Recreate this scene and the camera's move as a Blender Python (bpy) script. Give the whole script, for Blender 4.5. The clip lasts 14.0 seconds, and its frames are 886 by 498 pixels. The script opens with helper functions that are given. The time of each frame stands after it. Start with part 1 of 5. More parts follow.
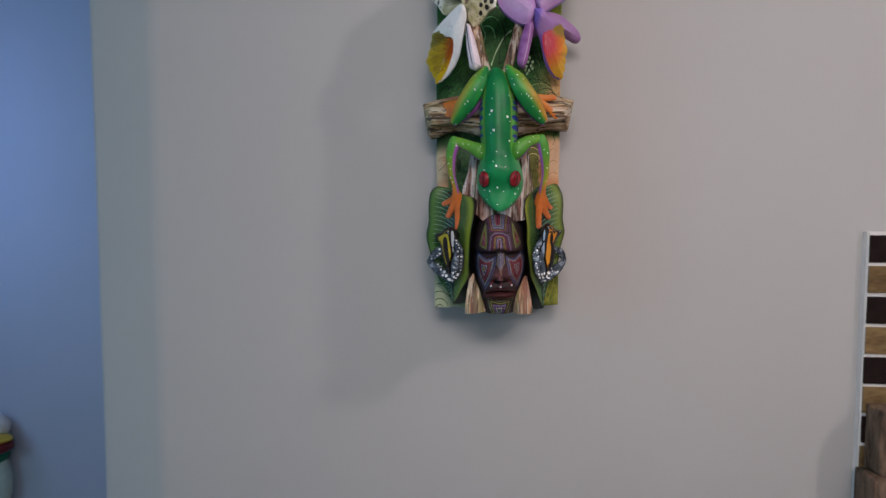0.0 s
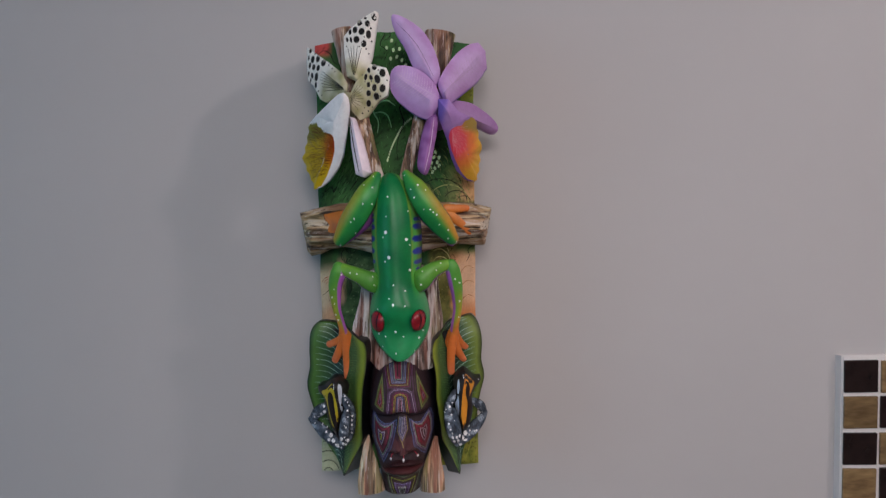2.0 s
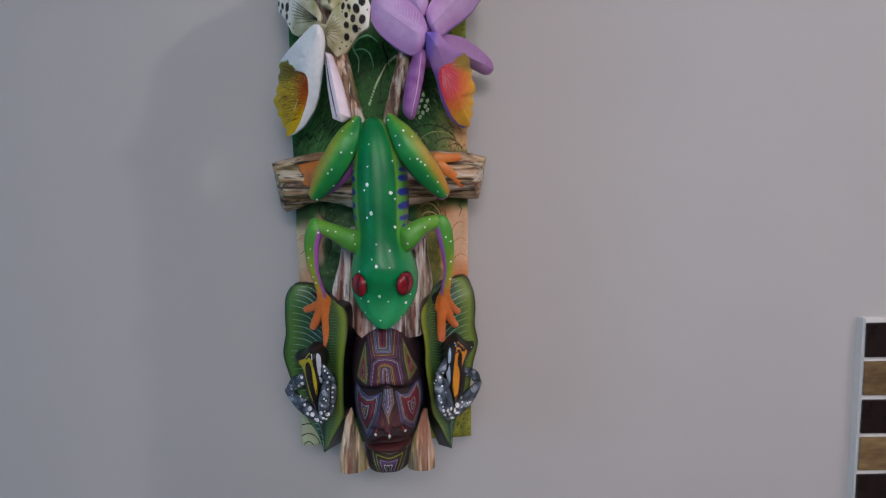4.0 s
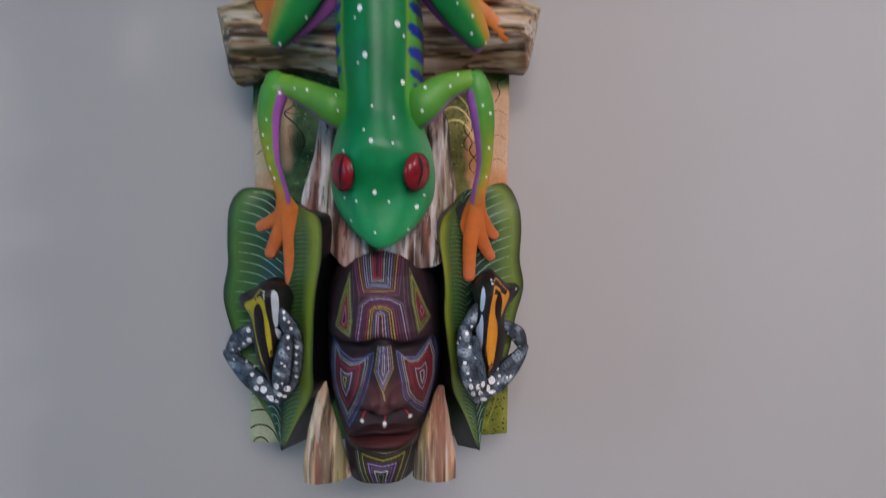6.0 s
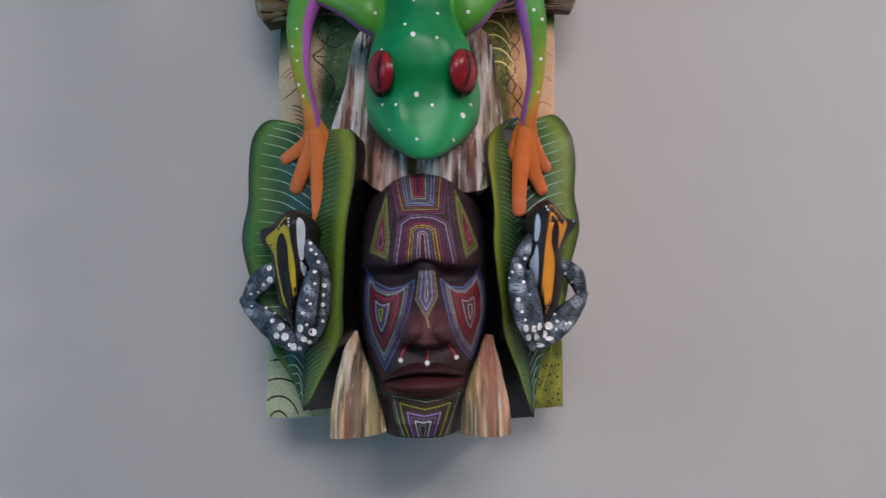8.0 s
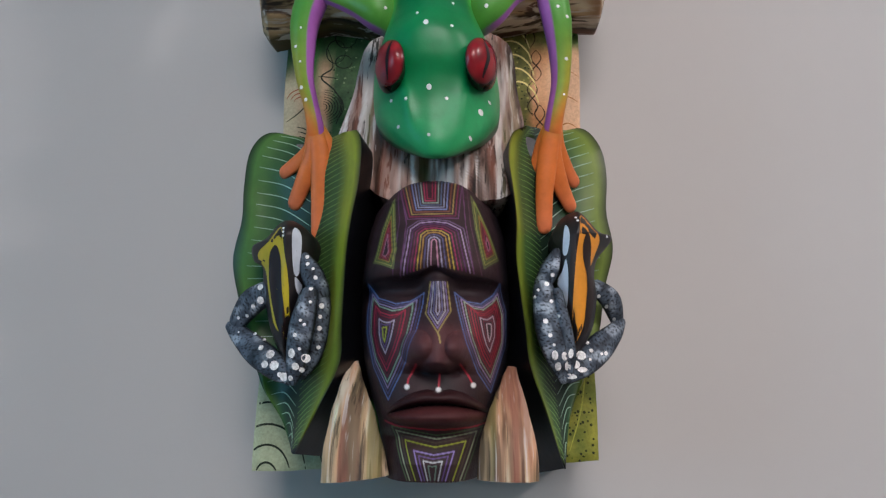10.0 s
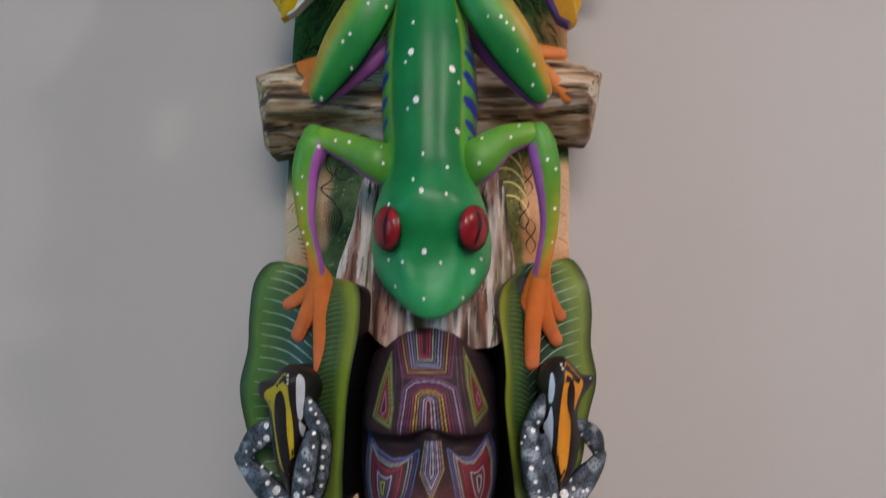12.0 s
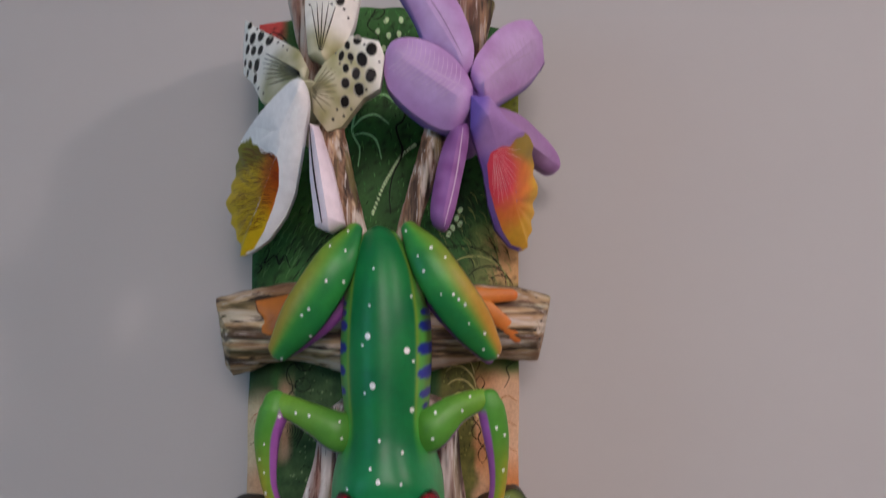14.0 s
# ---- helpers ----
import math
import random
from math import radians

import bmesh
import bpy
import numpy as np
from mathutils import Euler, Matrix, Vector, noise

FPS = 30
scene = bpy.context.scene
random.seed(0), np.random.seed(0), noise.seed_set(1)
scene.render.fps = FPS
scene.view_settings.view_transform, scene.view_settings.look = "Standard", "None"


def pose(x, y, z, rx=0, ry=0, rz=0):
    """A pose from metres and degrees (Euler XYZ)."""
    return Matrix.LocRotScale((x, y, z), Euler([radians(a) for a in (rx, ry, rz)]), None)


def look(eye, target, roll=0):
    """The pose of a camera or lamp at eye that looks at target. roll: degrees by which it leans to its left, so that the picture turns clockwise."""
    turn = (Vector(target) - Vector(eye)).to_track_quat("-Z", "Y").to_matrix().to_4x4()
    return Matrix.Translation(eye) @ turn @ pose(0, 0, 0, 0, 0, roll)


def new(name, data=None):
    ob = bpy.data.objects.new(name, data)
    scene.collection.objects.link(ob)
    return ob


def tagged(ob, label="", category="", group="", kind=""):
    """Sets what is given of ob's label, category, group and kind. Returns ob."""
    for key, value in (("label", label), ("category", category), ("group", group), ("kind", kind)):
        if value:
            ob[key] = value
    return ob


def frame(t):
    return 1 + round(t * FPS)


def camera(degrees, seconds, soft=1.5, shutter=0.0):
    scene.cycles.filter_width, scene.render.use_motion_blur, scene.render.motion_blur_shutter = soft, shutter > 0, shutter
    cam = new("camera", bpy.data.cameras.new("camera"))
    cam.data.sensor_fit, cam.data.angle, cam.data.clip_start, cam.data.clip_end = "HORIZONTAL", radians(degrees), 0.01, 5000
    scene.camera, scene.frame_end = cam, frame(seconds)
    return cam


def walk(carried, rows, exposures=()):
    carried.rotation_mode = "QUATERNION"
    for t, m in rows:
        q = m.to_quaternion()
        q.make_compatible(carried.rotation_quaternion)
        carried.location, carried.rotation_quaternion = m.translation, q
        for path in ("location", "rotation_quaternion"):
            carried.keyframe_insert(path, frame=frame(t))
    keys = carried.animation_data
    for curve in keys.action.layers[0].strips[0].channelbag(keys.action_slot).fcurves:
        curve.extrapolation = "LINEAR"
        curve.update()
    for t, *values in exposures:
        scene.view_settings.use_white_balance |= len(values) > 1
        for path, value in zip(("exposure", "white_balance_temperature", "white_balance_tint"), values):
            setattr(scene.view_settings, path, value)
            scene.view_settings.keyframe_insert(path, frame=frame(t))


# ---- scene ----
from mathutils.bvhtree import BVHTree

cam = camera(65.0, 14.0, soft=1.3, shutter=0.5)
PATH = [
    (0, (0.051, -1.269, 1.491), (-0.186, 0.711, 1.345), 0.1),
    (0.5, (0.032, -1.101, 1.48), (-0.081, 0.893, 1.36), 0.4),
    (1, (0.028, -1.009, 1.566), (0.1, 0.984, 1.414), 0.3),
    (1.5, (0.04, -0.97, 1.609), (0.076, 1.029, 1.563), -0.9),
    (2, (0.075, -0.999, 1.653), (0.048, 0.998, 1.539), -0.9),
    (2.5, (0.081, -1.01, 1.652), (0.051, 0.985, 1.509), -0.2),
    (2.7, (0.088, -1.004, 1.654), (0.063, 0.99, 1.503), -0.2),
    (4.8, (0.031, -0.808, 1.631), (0.035, 1.173, 1.352), -1.3),
    (5, (0.01, -0.778, 1.609), (0.012, 1.204, 1.344), -1.3),
    (5.5, (0.02, -0.707, 1.568), (0.03, 1.285, 1.397), -0.5),
    (6, (0.047, -0.636, 1.508), (0.064, 1.357, 1.345), 0.4),
    (6.5, (0.047, -0.611, 1.461), (0.124, 1.386, 1.378), 0.2),
    (7, (0.038, -0.6, 1.438), (0.092, 1.399, 1.424), -0.2),
    (7.5, (0.031, -0.596, 1.421), (0.046, 1.402, 1.501), 0.4),
    (8, (0.025, -0.578, 1.394), (0.006, 1.419, 1.506), 0.0),
    (8.2, (0.02, -0.567, 1.389), (-0.019, 1.426, 1.559), 0.3),
    (10.5, (0.027, -0.516, 1.347), (-0.045, 1.44, 1.757), 0.5),
    (11, (0.027, -0.517, 1.35), (-0.047, 1.437, 1.77), 0.4),
    (11.5, (0.022, -0.529, 1.389), (-0.062, 1.439, 1.736), 0.3),
    (12, (0.028, -0.561, 1.453), (-0.033, 1.417, 1.741), 0.7),
    (12.5, (0.032, -0.578, 1.506), (0.017, 1.411, 1.718), -0.1),
    (13, (0.035, -0.587, 1.552), (0.018, 1.405, 1.728), 0.4),
    (13.5, (0.037, -0.599, 1.591), (0.047, 1.395, 1.755), -0.1),
    (14, (0.031, -0.607, 1.643), (0.082, 1.385, 1.818), 0.3),
]
# the clip's camera brightens as it comes nearer
EXPOSURES = [(0.0, 0.25, 6000, 4), (1.0, 0.17, 5650, 4), (2.5, 0.11, 6000, 9), (5.0, 0.29, 5550, 4), (6.0, 0.37, 5750, 6), (7.5, 0.45, 5750, 5), (11.0, 0.61, 5950, 1), (12.5, 0.37, 6300, 7), (13.5, 0.31, 6150, 8), (14.0, 0.21, 6150, 11)]
walk(cam, [(t, look(eye, target, roll)) for t, eye, target, roll in PATH], EXPOSURES)

# ---- world and lights ----
world = bpy.data.worlds.new("world")
scene.world = world
world.use_nodes = True
wn = world.node_tree.nodes
sky = wn.new("ShaderNodeTexSky")
sky.sky_type, sky.sun_disc = "NISHITA", False
sky.sun_elevation, sky.sun_rotation = radians(25), radians(200)
world.node_tree.links.new(sky.outputs[0], wn["Background"].inputs[0])
wn["Background"].inputs[1].default_value = 0.08


def lamp(name, place, target, size, watts, colour, size_y=None, spread=180):
    data = bpy.data.lights.new(name, "AREA")
    data.size, data.energy, data.color = size, watts, colour
    if size_y:
        data.shape, data.size_y = "RECTANGLE", size_y
    data.spread = radians(spread)
    ob = new(name, data)
    ob.matrix_world = look(place, target)
    return ob


WARM, COOL = (1.0, 0.82, 0.765), (0.22, 0.67, 1.0)
lamp("ceiling_spot", (0.15, -2.0, 2.52), (0.26, 0.0, 1.45), 0.8, 6.2, WARM, None, 85)
lamp("ceiling_spot_far", (1.7, -1.15, 2.52), (0.3, 0.0, 1.4), 0.09, 10.5, WARM)
lamp("ceiling_lamp_room", (0.85, -2.6, 2.50), (0.4, -0.1, 1.4), 1.3, 20.0, WARM)
lamp("window_light", (-2.74, -1.95, 1.62), (-0.4, 0.0, 1.45), 1.3, 12.4, COOL, 1.2)
lamp("passage_light", (-2.3, 0.55, 1.7), (-1.2, 1.2, 1.4), 0.5, 3.4, (0.40, 0.54, 1.0), 0.9)

# ---- small tools ----
ORIGIN = Vector((0.0, 0.0, 1.59))


def lin(hexcode, gain=1.3):
    """Paint colour: a hex value seen in dim light, brought back to the base colour."""
    rgb = [int(hexcode[n:n + 2], 16) / 255 for n in (0, 2, 4)]
    return tuple(min(0.85, gain * (c / 12.92 if c < 0.04045 else ((c + 0.055) / 1.055) ** 2.4)) for c in rgb)


def mix(a, b, f):
    f = min(1.0, max(0.0, f))
    return tuple(p + (q - p) * f for p, q in zip(a, b))


def step(a, b, v):
    f = min(1.0, max(0.0, (v - a) / (b - a)))
    return f * f * (3 - 2 * f)


def rough(x, z, size, seed=0.0):
    return noise.noise(Vector((x / size, z / size, seed)))


def spline(points, n, closed=False):
    """Catmull-Rom through the points, n samples."""
    pts = [Vector(p) for p in points] if len(points[0]) <= 3 else [np.array(p, float) for p in points]
    count = len(pts)
    out = []
    for k in range(n):
        s = k * count / n if closed else k * (count - 1) / (n - 1)
        i = min(int(s), count - 1 if closed else count - 2)
        f = s - i
        if closed:
            a, b, c, d = (pts[(i + j) % count] for j in (-1, 0, 1, 2))
        else:
            a, b, c, d = (pts[min(count - 1, max(0, i + j))] for j in (-1, 0, 1, 2))
        out.append(0.5 * (2 * b + (c - a) * f + (2 * a - 5 * b + 4 * c - d) * f * f + (3 * b - a - 3 * c + d) * f ** 3))
    return out


class Form:
    """A mesh in the making, in millimetres: x to the right, h out from the wall, z up."""

    def __init__(self):
        self.v, self.f, self.c, self.tree = [], [], [], None

    def add(self, x, z, h, colour):
        self.v.append((x, z, h))
        self.c.append(colour)
        return len(self.v) - 1

    def pad(self, outline, colour, dome=10.0, thick=8.0, n=56, rings=9, spine=None, power=2.2, back=None, side=None, smooth=True, fold=0.0, jag=0.0):
        """A pillow over an outline of (x, z, h); it closes towards the spine's two ends or the middle."""
        edge = spline(outline, n, True) if smooth else densify(outline, n)
        mid = sum(edge, Vector()) / n
        a, b = (Vector(spine[0]), Vector(spine[1])) if spine else (mid, mid)
        axis = b - a
        length = max(1e-6, axis.length_squared)
        rows = []
        if back is None:
            back = [e.z - thick for e in edge]
        else:
            back = [back] * n
        for ring in range(rings + 3):
            row = []
            for k, e in enumerate(edge):
                f = min(1.0, max(0.0, (e - a).dot(axis) / length))
                c = a + axis * f
                if jag and ring > 1:
                    e = e + (e - mid).normalized() * (jag * noise.noise(Vector((e.x * 0.35, e.y * 0.35, 3))))
                if ring == 0:
                    p, h, r = c.lerp(e, 0.6), back[k], 1.0
                elif ring == 1:
                    p, h, r = c.lerp(e, 0.985), back[k], 1.0
                else:
                    r = 1 - (ring - 2) / rings
                    p = c.lerp(e, r)
                    h = p.z + dome * (1 - r ** power) - fold * (1 - r)
                col = side if side is not None and ring < 2 else colour(p.x, p.y, r)
                row.append(self.add(p.x, p.y, h, col))
            rows.append(row)
        for lo, hi in zip(rows, rows[1:]):
            for k in range(n):
                self.f.append((lo[k], lo[(k + 1) % n], hi[(k + 1) % n], hi[k]))
        self.f.append(tuple(reversed(rows[0])))
        return self

    def loft(self, stations, colour, n=16, steps=None, flat=1.0, cap=True):
        """A limb along stations of (x, z, h, r); colour(u, a, x, z, h): u along, a round it (90: outwards)."""
        steps = steps or 6 * (len(stations) - 1) + 1
        line = spline([tuple(s) for s in stations], steps)
        if cap:
            first, last = line[0], line[-1]
            d0, d1 = line[0] - line[1], line[-1] - line[-2]
            d0, d1 = d0[:3] / max(1e-6, np.linalg.norm(d0[:3])), d1[:3] / max(1e-6, np.linalg.norm(d1[:3]))
            tips0 = [np.append(first[:3] + d0 * first[3] * s, first[3] * math.sqrt(max(0.0, 1 - s * s))) for s in (0.98, 0.85, 0.55)]
            tips1 = [np.append(last[:3] + d1 * last[3] * s, last[3] * math.sqrt(max(0.0, 1 - s * s))) for s in (0.55, 0.85, 0.98)]
            line = tips0 + line + tips1
        rows, total = [], len(line)
        for k, s in enumerate(line):
            d = line[min(total - 1, k + 1)] - line[max(0, k - 1)]
            d = Vector((d[0], d[1], 0))
            if d.length < 1e-6:
                d = Vector((0, 1, 0))
            d.normalize()
            side = Vector((d.y, -d.x))
            row = []
            for j in range(n):
                a = 2 * math.pi * j / n
                x, z = s[0] + side.x * s[3] * math.cos(a), s[1] + side.y * s[3] * math.cos(a)
                h = s[2] + flat * s[3] * math.sin(a)
                row.append(self.add(x, z, h, colour(k / (total - 1), math.degrees(a), x, z, h)))
            rows.append(row)
        for lo, hi in zip(rows, rows[1:]):
            for j in range(n):
                self.f.append((lo[j], lo[(j + 1) % n], hi[(j + 1) % n], hi[j]))
        self.f += [tuple(reversed(rows[0])), tuple(rows[-1])]
        return self

    def ground(self):
        """The surface as it stands now, onto which paint is laid."""
        self.tree = BVHTree.FromPolygons([(x, z, h) for x, z, h in self.v], self.f)
        return self

    def top(self, x, z):
        hit, normal, *_ = self.tree.ray_cast(Vector((x, z, 400.0)), Vector((0, 0, -1)))
        return (hit.z, normal) if hit else (None, None)

    def dot(self, x, z, r, colour, r2=None, turn=0.0, up=0.5):
        """A dab of paint."""
        h, normal = self.top(x, z)
        if h is None:
            return self
        c, s = math.cos(turn), math.sin(turn)
        ring = []
        for j in range(10):
            a = 2 * math.pi * j / 10
            p, q = r * math.cos(a), (r2 or r) * math.sin(a)
            px, pz = x + p * c - q * s, z + p * s + q * c
            ph = self.top(px, pz)[0]
            ring.append(self.add(px, pz, (ph if ph is not None and abs(ph - h) < 12 else h) + 0.15, colour))
        middle = self.add(x, z, h + up, colour)
        self.f += [(ring[j], ring[(j + 1) % 10], middle) for j in range(10)]
        return self

    def fill(self, points, colour, up=0.3, n=40, rings=5, sharp=False):
        """A patch of paint inside an outline; the colour may be a function of x and z."""
        flat_points = [(p[0], p[1], 0) for p in points]
        edge = densify(flat_points, n) if sharp else spline(flat_points, n, True)
        tone = colour if callable(colour) else lambda x, z: colour
        mid = sum(edge, Vector()) / n
        last = None
        for k in range(rings + 1):
            row = []
            for e in edge:
                p = mid.lerp(e, max(0.02, 1 - k / rings))
                h = self.top(p.x, p.y)[0]
                row.append(self.add(p.x, p.y, h + up, tone(p.x, p.y)) if h is not None else None)
            if last:
                for j in range(n):
                    quad = (last[j], last[(j + 1) % n], row[(j + 1) % n], row[j])
                    if None not in quad and max(self.v[q][2] for q in quad) - min(self.v[q][2] for q in quad) < 9:
                        self.f.append(quad)
            last = row
        return self

    def stroke(self, points, colour, width=0.6, n=24, taper=True, straight=False, up=0.35):
        """A brush line laid over the surface."""
        line = densify([(*p, 0) for p in points], n, False) if straight else spline([(*p, 0) for p in points], n)
        last = None
        for k, p in enumerate(line):
            d = line[min(n - 1, k + 1)] - line[max(0, k - 1)]
            if d.length < 1e-6:
                continue
            side = Vector((-d.y, d.x, 0)).normalized() * width * 0.5 * (math.sin(math.pi * min(0.92, max(0.08, k / (n - 1)))) ** 0.5 if taper else 1)
            pair = []
            for q in (p + side, p - side):
                h = self.top(q.x, q.y)[0]
                if h is None:
                    pair = None
                    break
                pair.append((q.x, q.y, h + up))
            if pair and last and abs(pair[0][2] - last[0][2]) < 6:
                i = [self.add(*q, colour) for q in (*last, *pair)]
                self.f.append((i[0], i[1], i[3], i[2]))
            last = pair
        return self

    def part(self, name, material, parent, label="", smooth=True, sharp=48):
        mesh = bpy.data.meshes.new(name)
        mesh.from_pydata([(x * 0.001, -h * 0.001, z * 0.001) for x, z, h in self.v], [], self.f)
        paint = mesh.color_attributes.new("paint", "FLOAT_COLOR", "POINT")
        paint.data.foreach_set("color", np.array([(*c, 1.0) for c in self.c], "f").ravel())
        mesh.polygons.foreach_set("use_smooth", [smooth] * len(mesh.polygons))
        mesh.materials.append(material)
        bm = bmesh.new()
        bm.from_mesh(mesh)
        bmesh.ops.recalc_face_normals(bm, faces=bm.faces)
        bm.to_mesh(mesh)
        bm.free()
        mesh.set_sharp_from_angle(angle=radians(sharp))
        ob = new(name, mesh)
        ob.parent = parent
        return tagged(ob, label)


def densify(points, n, closed=True):
    """n even samples along straight sides."""
    pts = [Vector(p) for p in points]
    if closed:
        pts.append(pts[0])
    lengths = [(b - a).length for a, b in zip(pts, pts[1:])]
    total = sum(lengths)
    out = []
    for k in range(n):
        s = total * k / (n if closed else n - 1)
        i = 0
        while i < len(lengths) - 1 and s > lengths[i]:
            s -= lengths[i]
            i += 1
        out.append(pts[i].lerp(pts[i + 1], min(1.0, s / max(1e-9, lengths[i]))))
    return out


def plain_part(name, bm, material, parent=None, label="", smooth=False):
    mesh = bpy.data.meshes.new(name)
    bmesh.ops.recalc_face_normals(bm, faces=bm.faces)
    bm.to_mesh(mesh)
    bm.free()
    mesh.polygons.foreach_set("use_smooth", [smooth] * len(mesh.polygons))
    mesh.materials.append(material)
    ob = new(name, mesh)
    ob.parent = parent
    return tagged(ob, label)


def box(lo, hi, bevel=0.0):
    bm = bmesh.new()
    bmesh.ops.create_cube(bm, size=1.0)
    lo, hi = Vector(lo), Vector(hi)
    for v in bm.verts:
        v.co = Vector([lo[n] + (hi[n] - lo[n]) * (v.co[n] + 0.5) for n in range(3)])
    if bevel:
        bmesh.ops.bevel(bm, geom=bm.edges[:], offset=bevel, segments=2, affect="EDGES", profile=0.6)
    return bm


# ---- materials ----
def shader(name, roughness=0.5, specular=0.4):
    m = bpy.data.materials.new(name)
    m.use_nodes = True
    n, links = m.node_tree.nodes, m.node_tree.links
    b = n["Principled BSDF"]
    b.inputs["Roughness"].default_value = roughness
    b.inputs["Specular IOR Level"].default_value = specular
    return m, n, links, b


def noise_node(n, links, coord, scale, detail=4.0, rough_=0.6):
    t = n.new("ShaderNodeTexNoise")
    t.inputs["Scale"].default_value, t.inputs["Detail"].default_value, t.inputs["Roughness"].default_value = scale, detail, rough_
    links.new(coord, t.inputs["Vector"])
    return t


def bump_node(n, links, height, strength, distance, b):
    u = n.new("ShaderNodeBump")
    u.inputs["Strength"].default_value, u.inputs["Distance"].default_value = strength, distance
    links.new(height, u.inputs["Height"])
    links.new(u.outputs[0], b.inputs["Normal"])
    return u


def painted(name, roughness=0.42, grain=0.22, stretch=(1, 1, 1), scale=160.0, strength=0.25, specular=0.2):
    """Brushed acrylic on carved wood: the paint colour, uneven by streaks and blotches."""
    m, n, links, b = shader(name, roughness, specular)
    coord = n.new("ShaderNodeTexCoord")
    place = n.new("ShaderNodeMapping")
    place.inputs["Scale"].default_value = stretch
    links.new(coord.outputs["Object"], place.inputs["Vector"])
    fine = noise_node(n, links, place.outputs[0], scale, 5.0, 0.65)
    wide = noise_node(n, links, coord.outputs["Object"], 28.0, 3.0)
    paint = n.new("ShaderNodeAttribute")
    paint.attribute_name = "paint"
    add = n.new("ShaderNodeMath")
    links.new(fine.outputs["Fac"], add.inputs[0])
    links.new(wide.outputs["Fac"], add.inputs[1])
    span = n.new("ShaderNodeMapRange")
    span.inputs["From Min"].default_value, span.inputs["From Max"].default_value = 0.6, 1.4
    span.inputs["To Min"].default_value, span.inputs["To Max"].default_value = 1 - grain, 1 + grain
    links.new(add.outputs[0], span.inputs["Value"])
    mul = n.new("ShaderNodeVectorMath")
    mul.operation = "SCALE"
    links.new(paint.outputs["Color"], mul.inputs[0])
    links.new(span.outputs[0], mul.inputs["Scale"])
    links.new(mul.outputs[0], b.inputs["Base Color"])
    worn = n.new("ShaderNodeMapRange")
    worn.inputs["To Min"].default_value, worn.inputs["To Max"].default_value = roughness - 0.08, roughness + 0.18
    links.new(wide.outputs["Fac"], worn.inputs["Value"])
    links.new(worn.outputs[0], b.inputs["Roughness"])
    bump_node(n, links, fine.outputs["Fac"], strength, 0.0008, b)
    return m


def bark(name, stretch, scale=330.0, stain=0.92, tint=0.5, crack=0.85, pale=(0.58, 0.52, 0.45, 1), cover=0.85):
    """Carved bark: streaks of dark stain and dry-brushed cream along the grain."""
    m, n, links, b = shader(name, 0.6, 0.3)
    coord = n.new("ShaderNodeTexCoord")
    place = n.new("ShaderNodeMapping")
    place.inputs["Scale"].default_value = stretch
    links.new(coord.outputs["Object"], place.inputs["Vector"])
    fine = noise_node(n, links, place.outputs[0], scale, 3.0, 0.6)
    fine.inputs["Distortion"].default_value = 0.2
    wide = noise_node(n, links, place.outputs[0], scale * 0.3, 3.0, 0.6)
    wide.inputs["Distortion"].default_value = 0.3
    paint = n.new("ShaderNodeAttribute")
    paint.attribute_name = "paint"
    last = paint.outputs["Color"]
    for source, low, high, colour, most in ((wide, 0.48, 0.40, (0.045, 0.026, 0.018, 1), stain * 0.9), (wide, 0.52, 0.60, pale, cover), (fine, 0.43, 0.37, (0.025, 0.016, 0.012, 1), crack), (fine, 0.58, 0.66, (0.72, 0.69, 0.64, 1), 0.75)):
        span = n.new("ShaderNodeMapRange")
        span.inputs["From Min"].default_value, span.inputs["From Max"].default_value = low, high
        span.inputs["To Max"].default_value = most
        links.new(source.outputs["Fac"], span.inputs["Value"])
        blend = n.new("ShaderNodeMix")
        blend.data_type = "RGBA"
        links.new(span.outputs[0], blend.inputs["Factor"])
        links.new(last, blend.inputs["A"])
        blend.inputs["B"].default_value = colour
        last = blend.outputs["Result"]
    # washes of rust and olive
    wash = noise_node(n, links, place.outputs[0], scale * 0.22, 2.0, 0.5)
    for low, high, colour in ((0.55, 0.64, (0.30, 0.12, 0.08, 1)), (0.45, 0.37, (0.20, 0.18, 0.06, 1))):
        span = n.new("ShaderNodeMapRange")
        span.inputs["From Min"].default_value, span.inputs["From Max"].default_value = low, high
        span.inputs["To Max"].default_value = tint
        links.new(wash.outputs["Fac"], span.inputs["Value"])
        blend = n.new("ShaderNodeMix")
        blend.data_type = "RGBA"
        links.new(span.outputs[0], blend.inputs["Factor"])
        links.new(last, blend.inputs["A"])
        blend.inputs["B"].default_value = colour
        last = blend.outputs["Result"]
    links.new(last, b.inputs["Base Color"])
    bump_node(n, links, wide.outputs["Fac"], 0.9, 0.002, b)
    return m


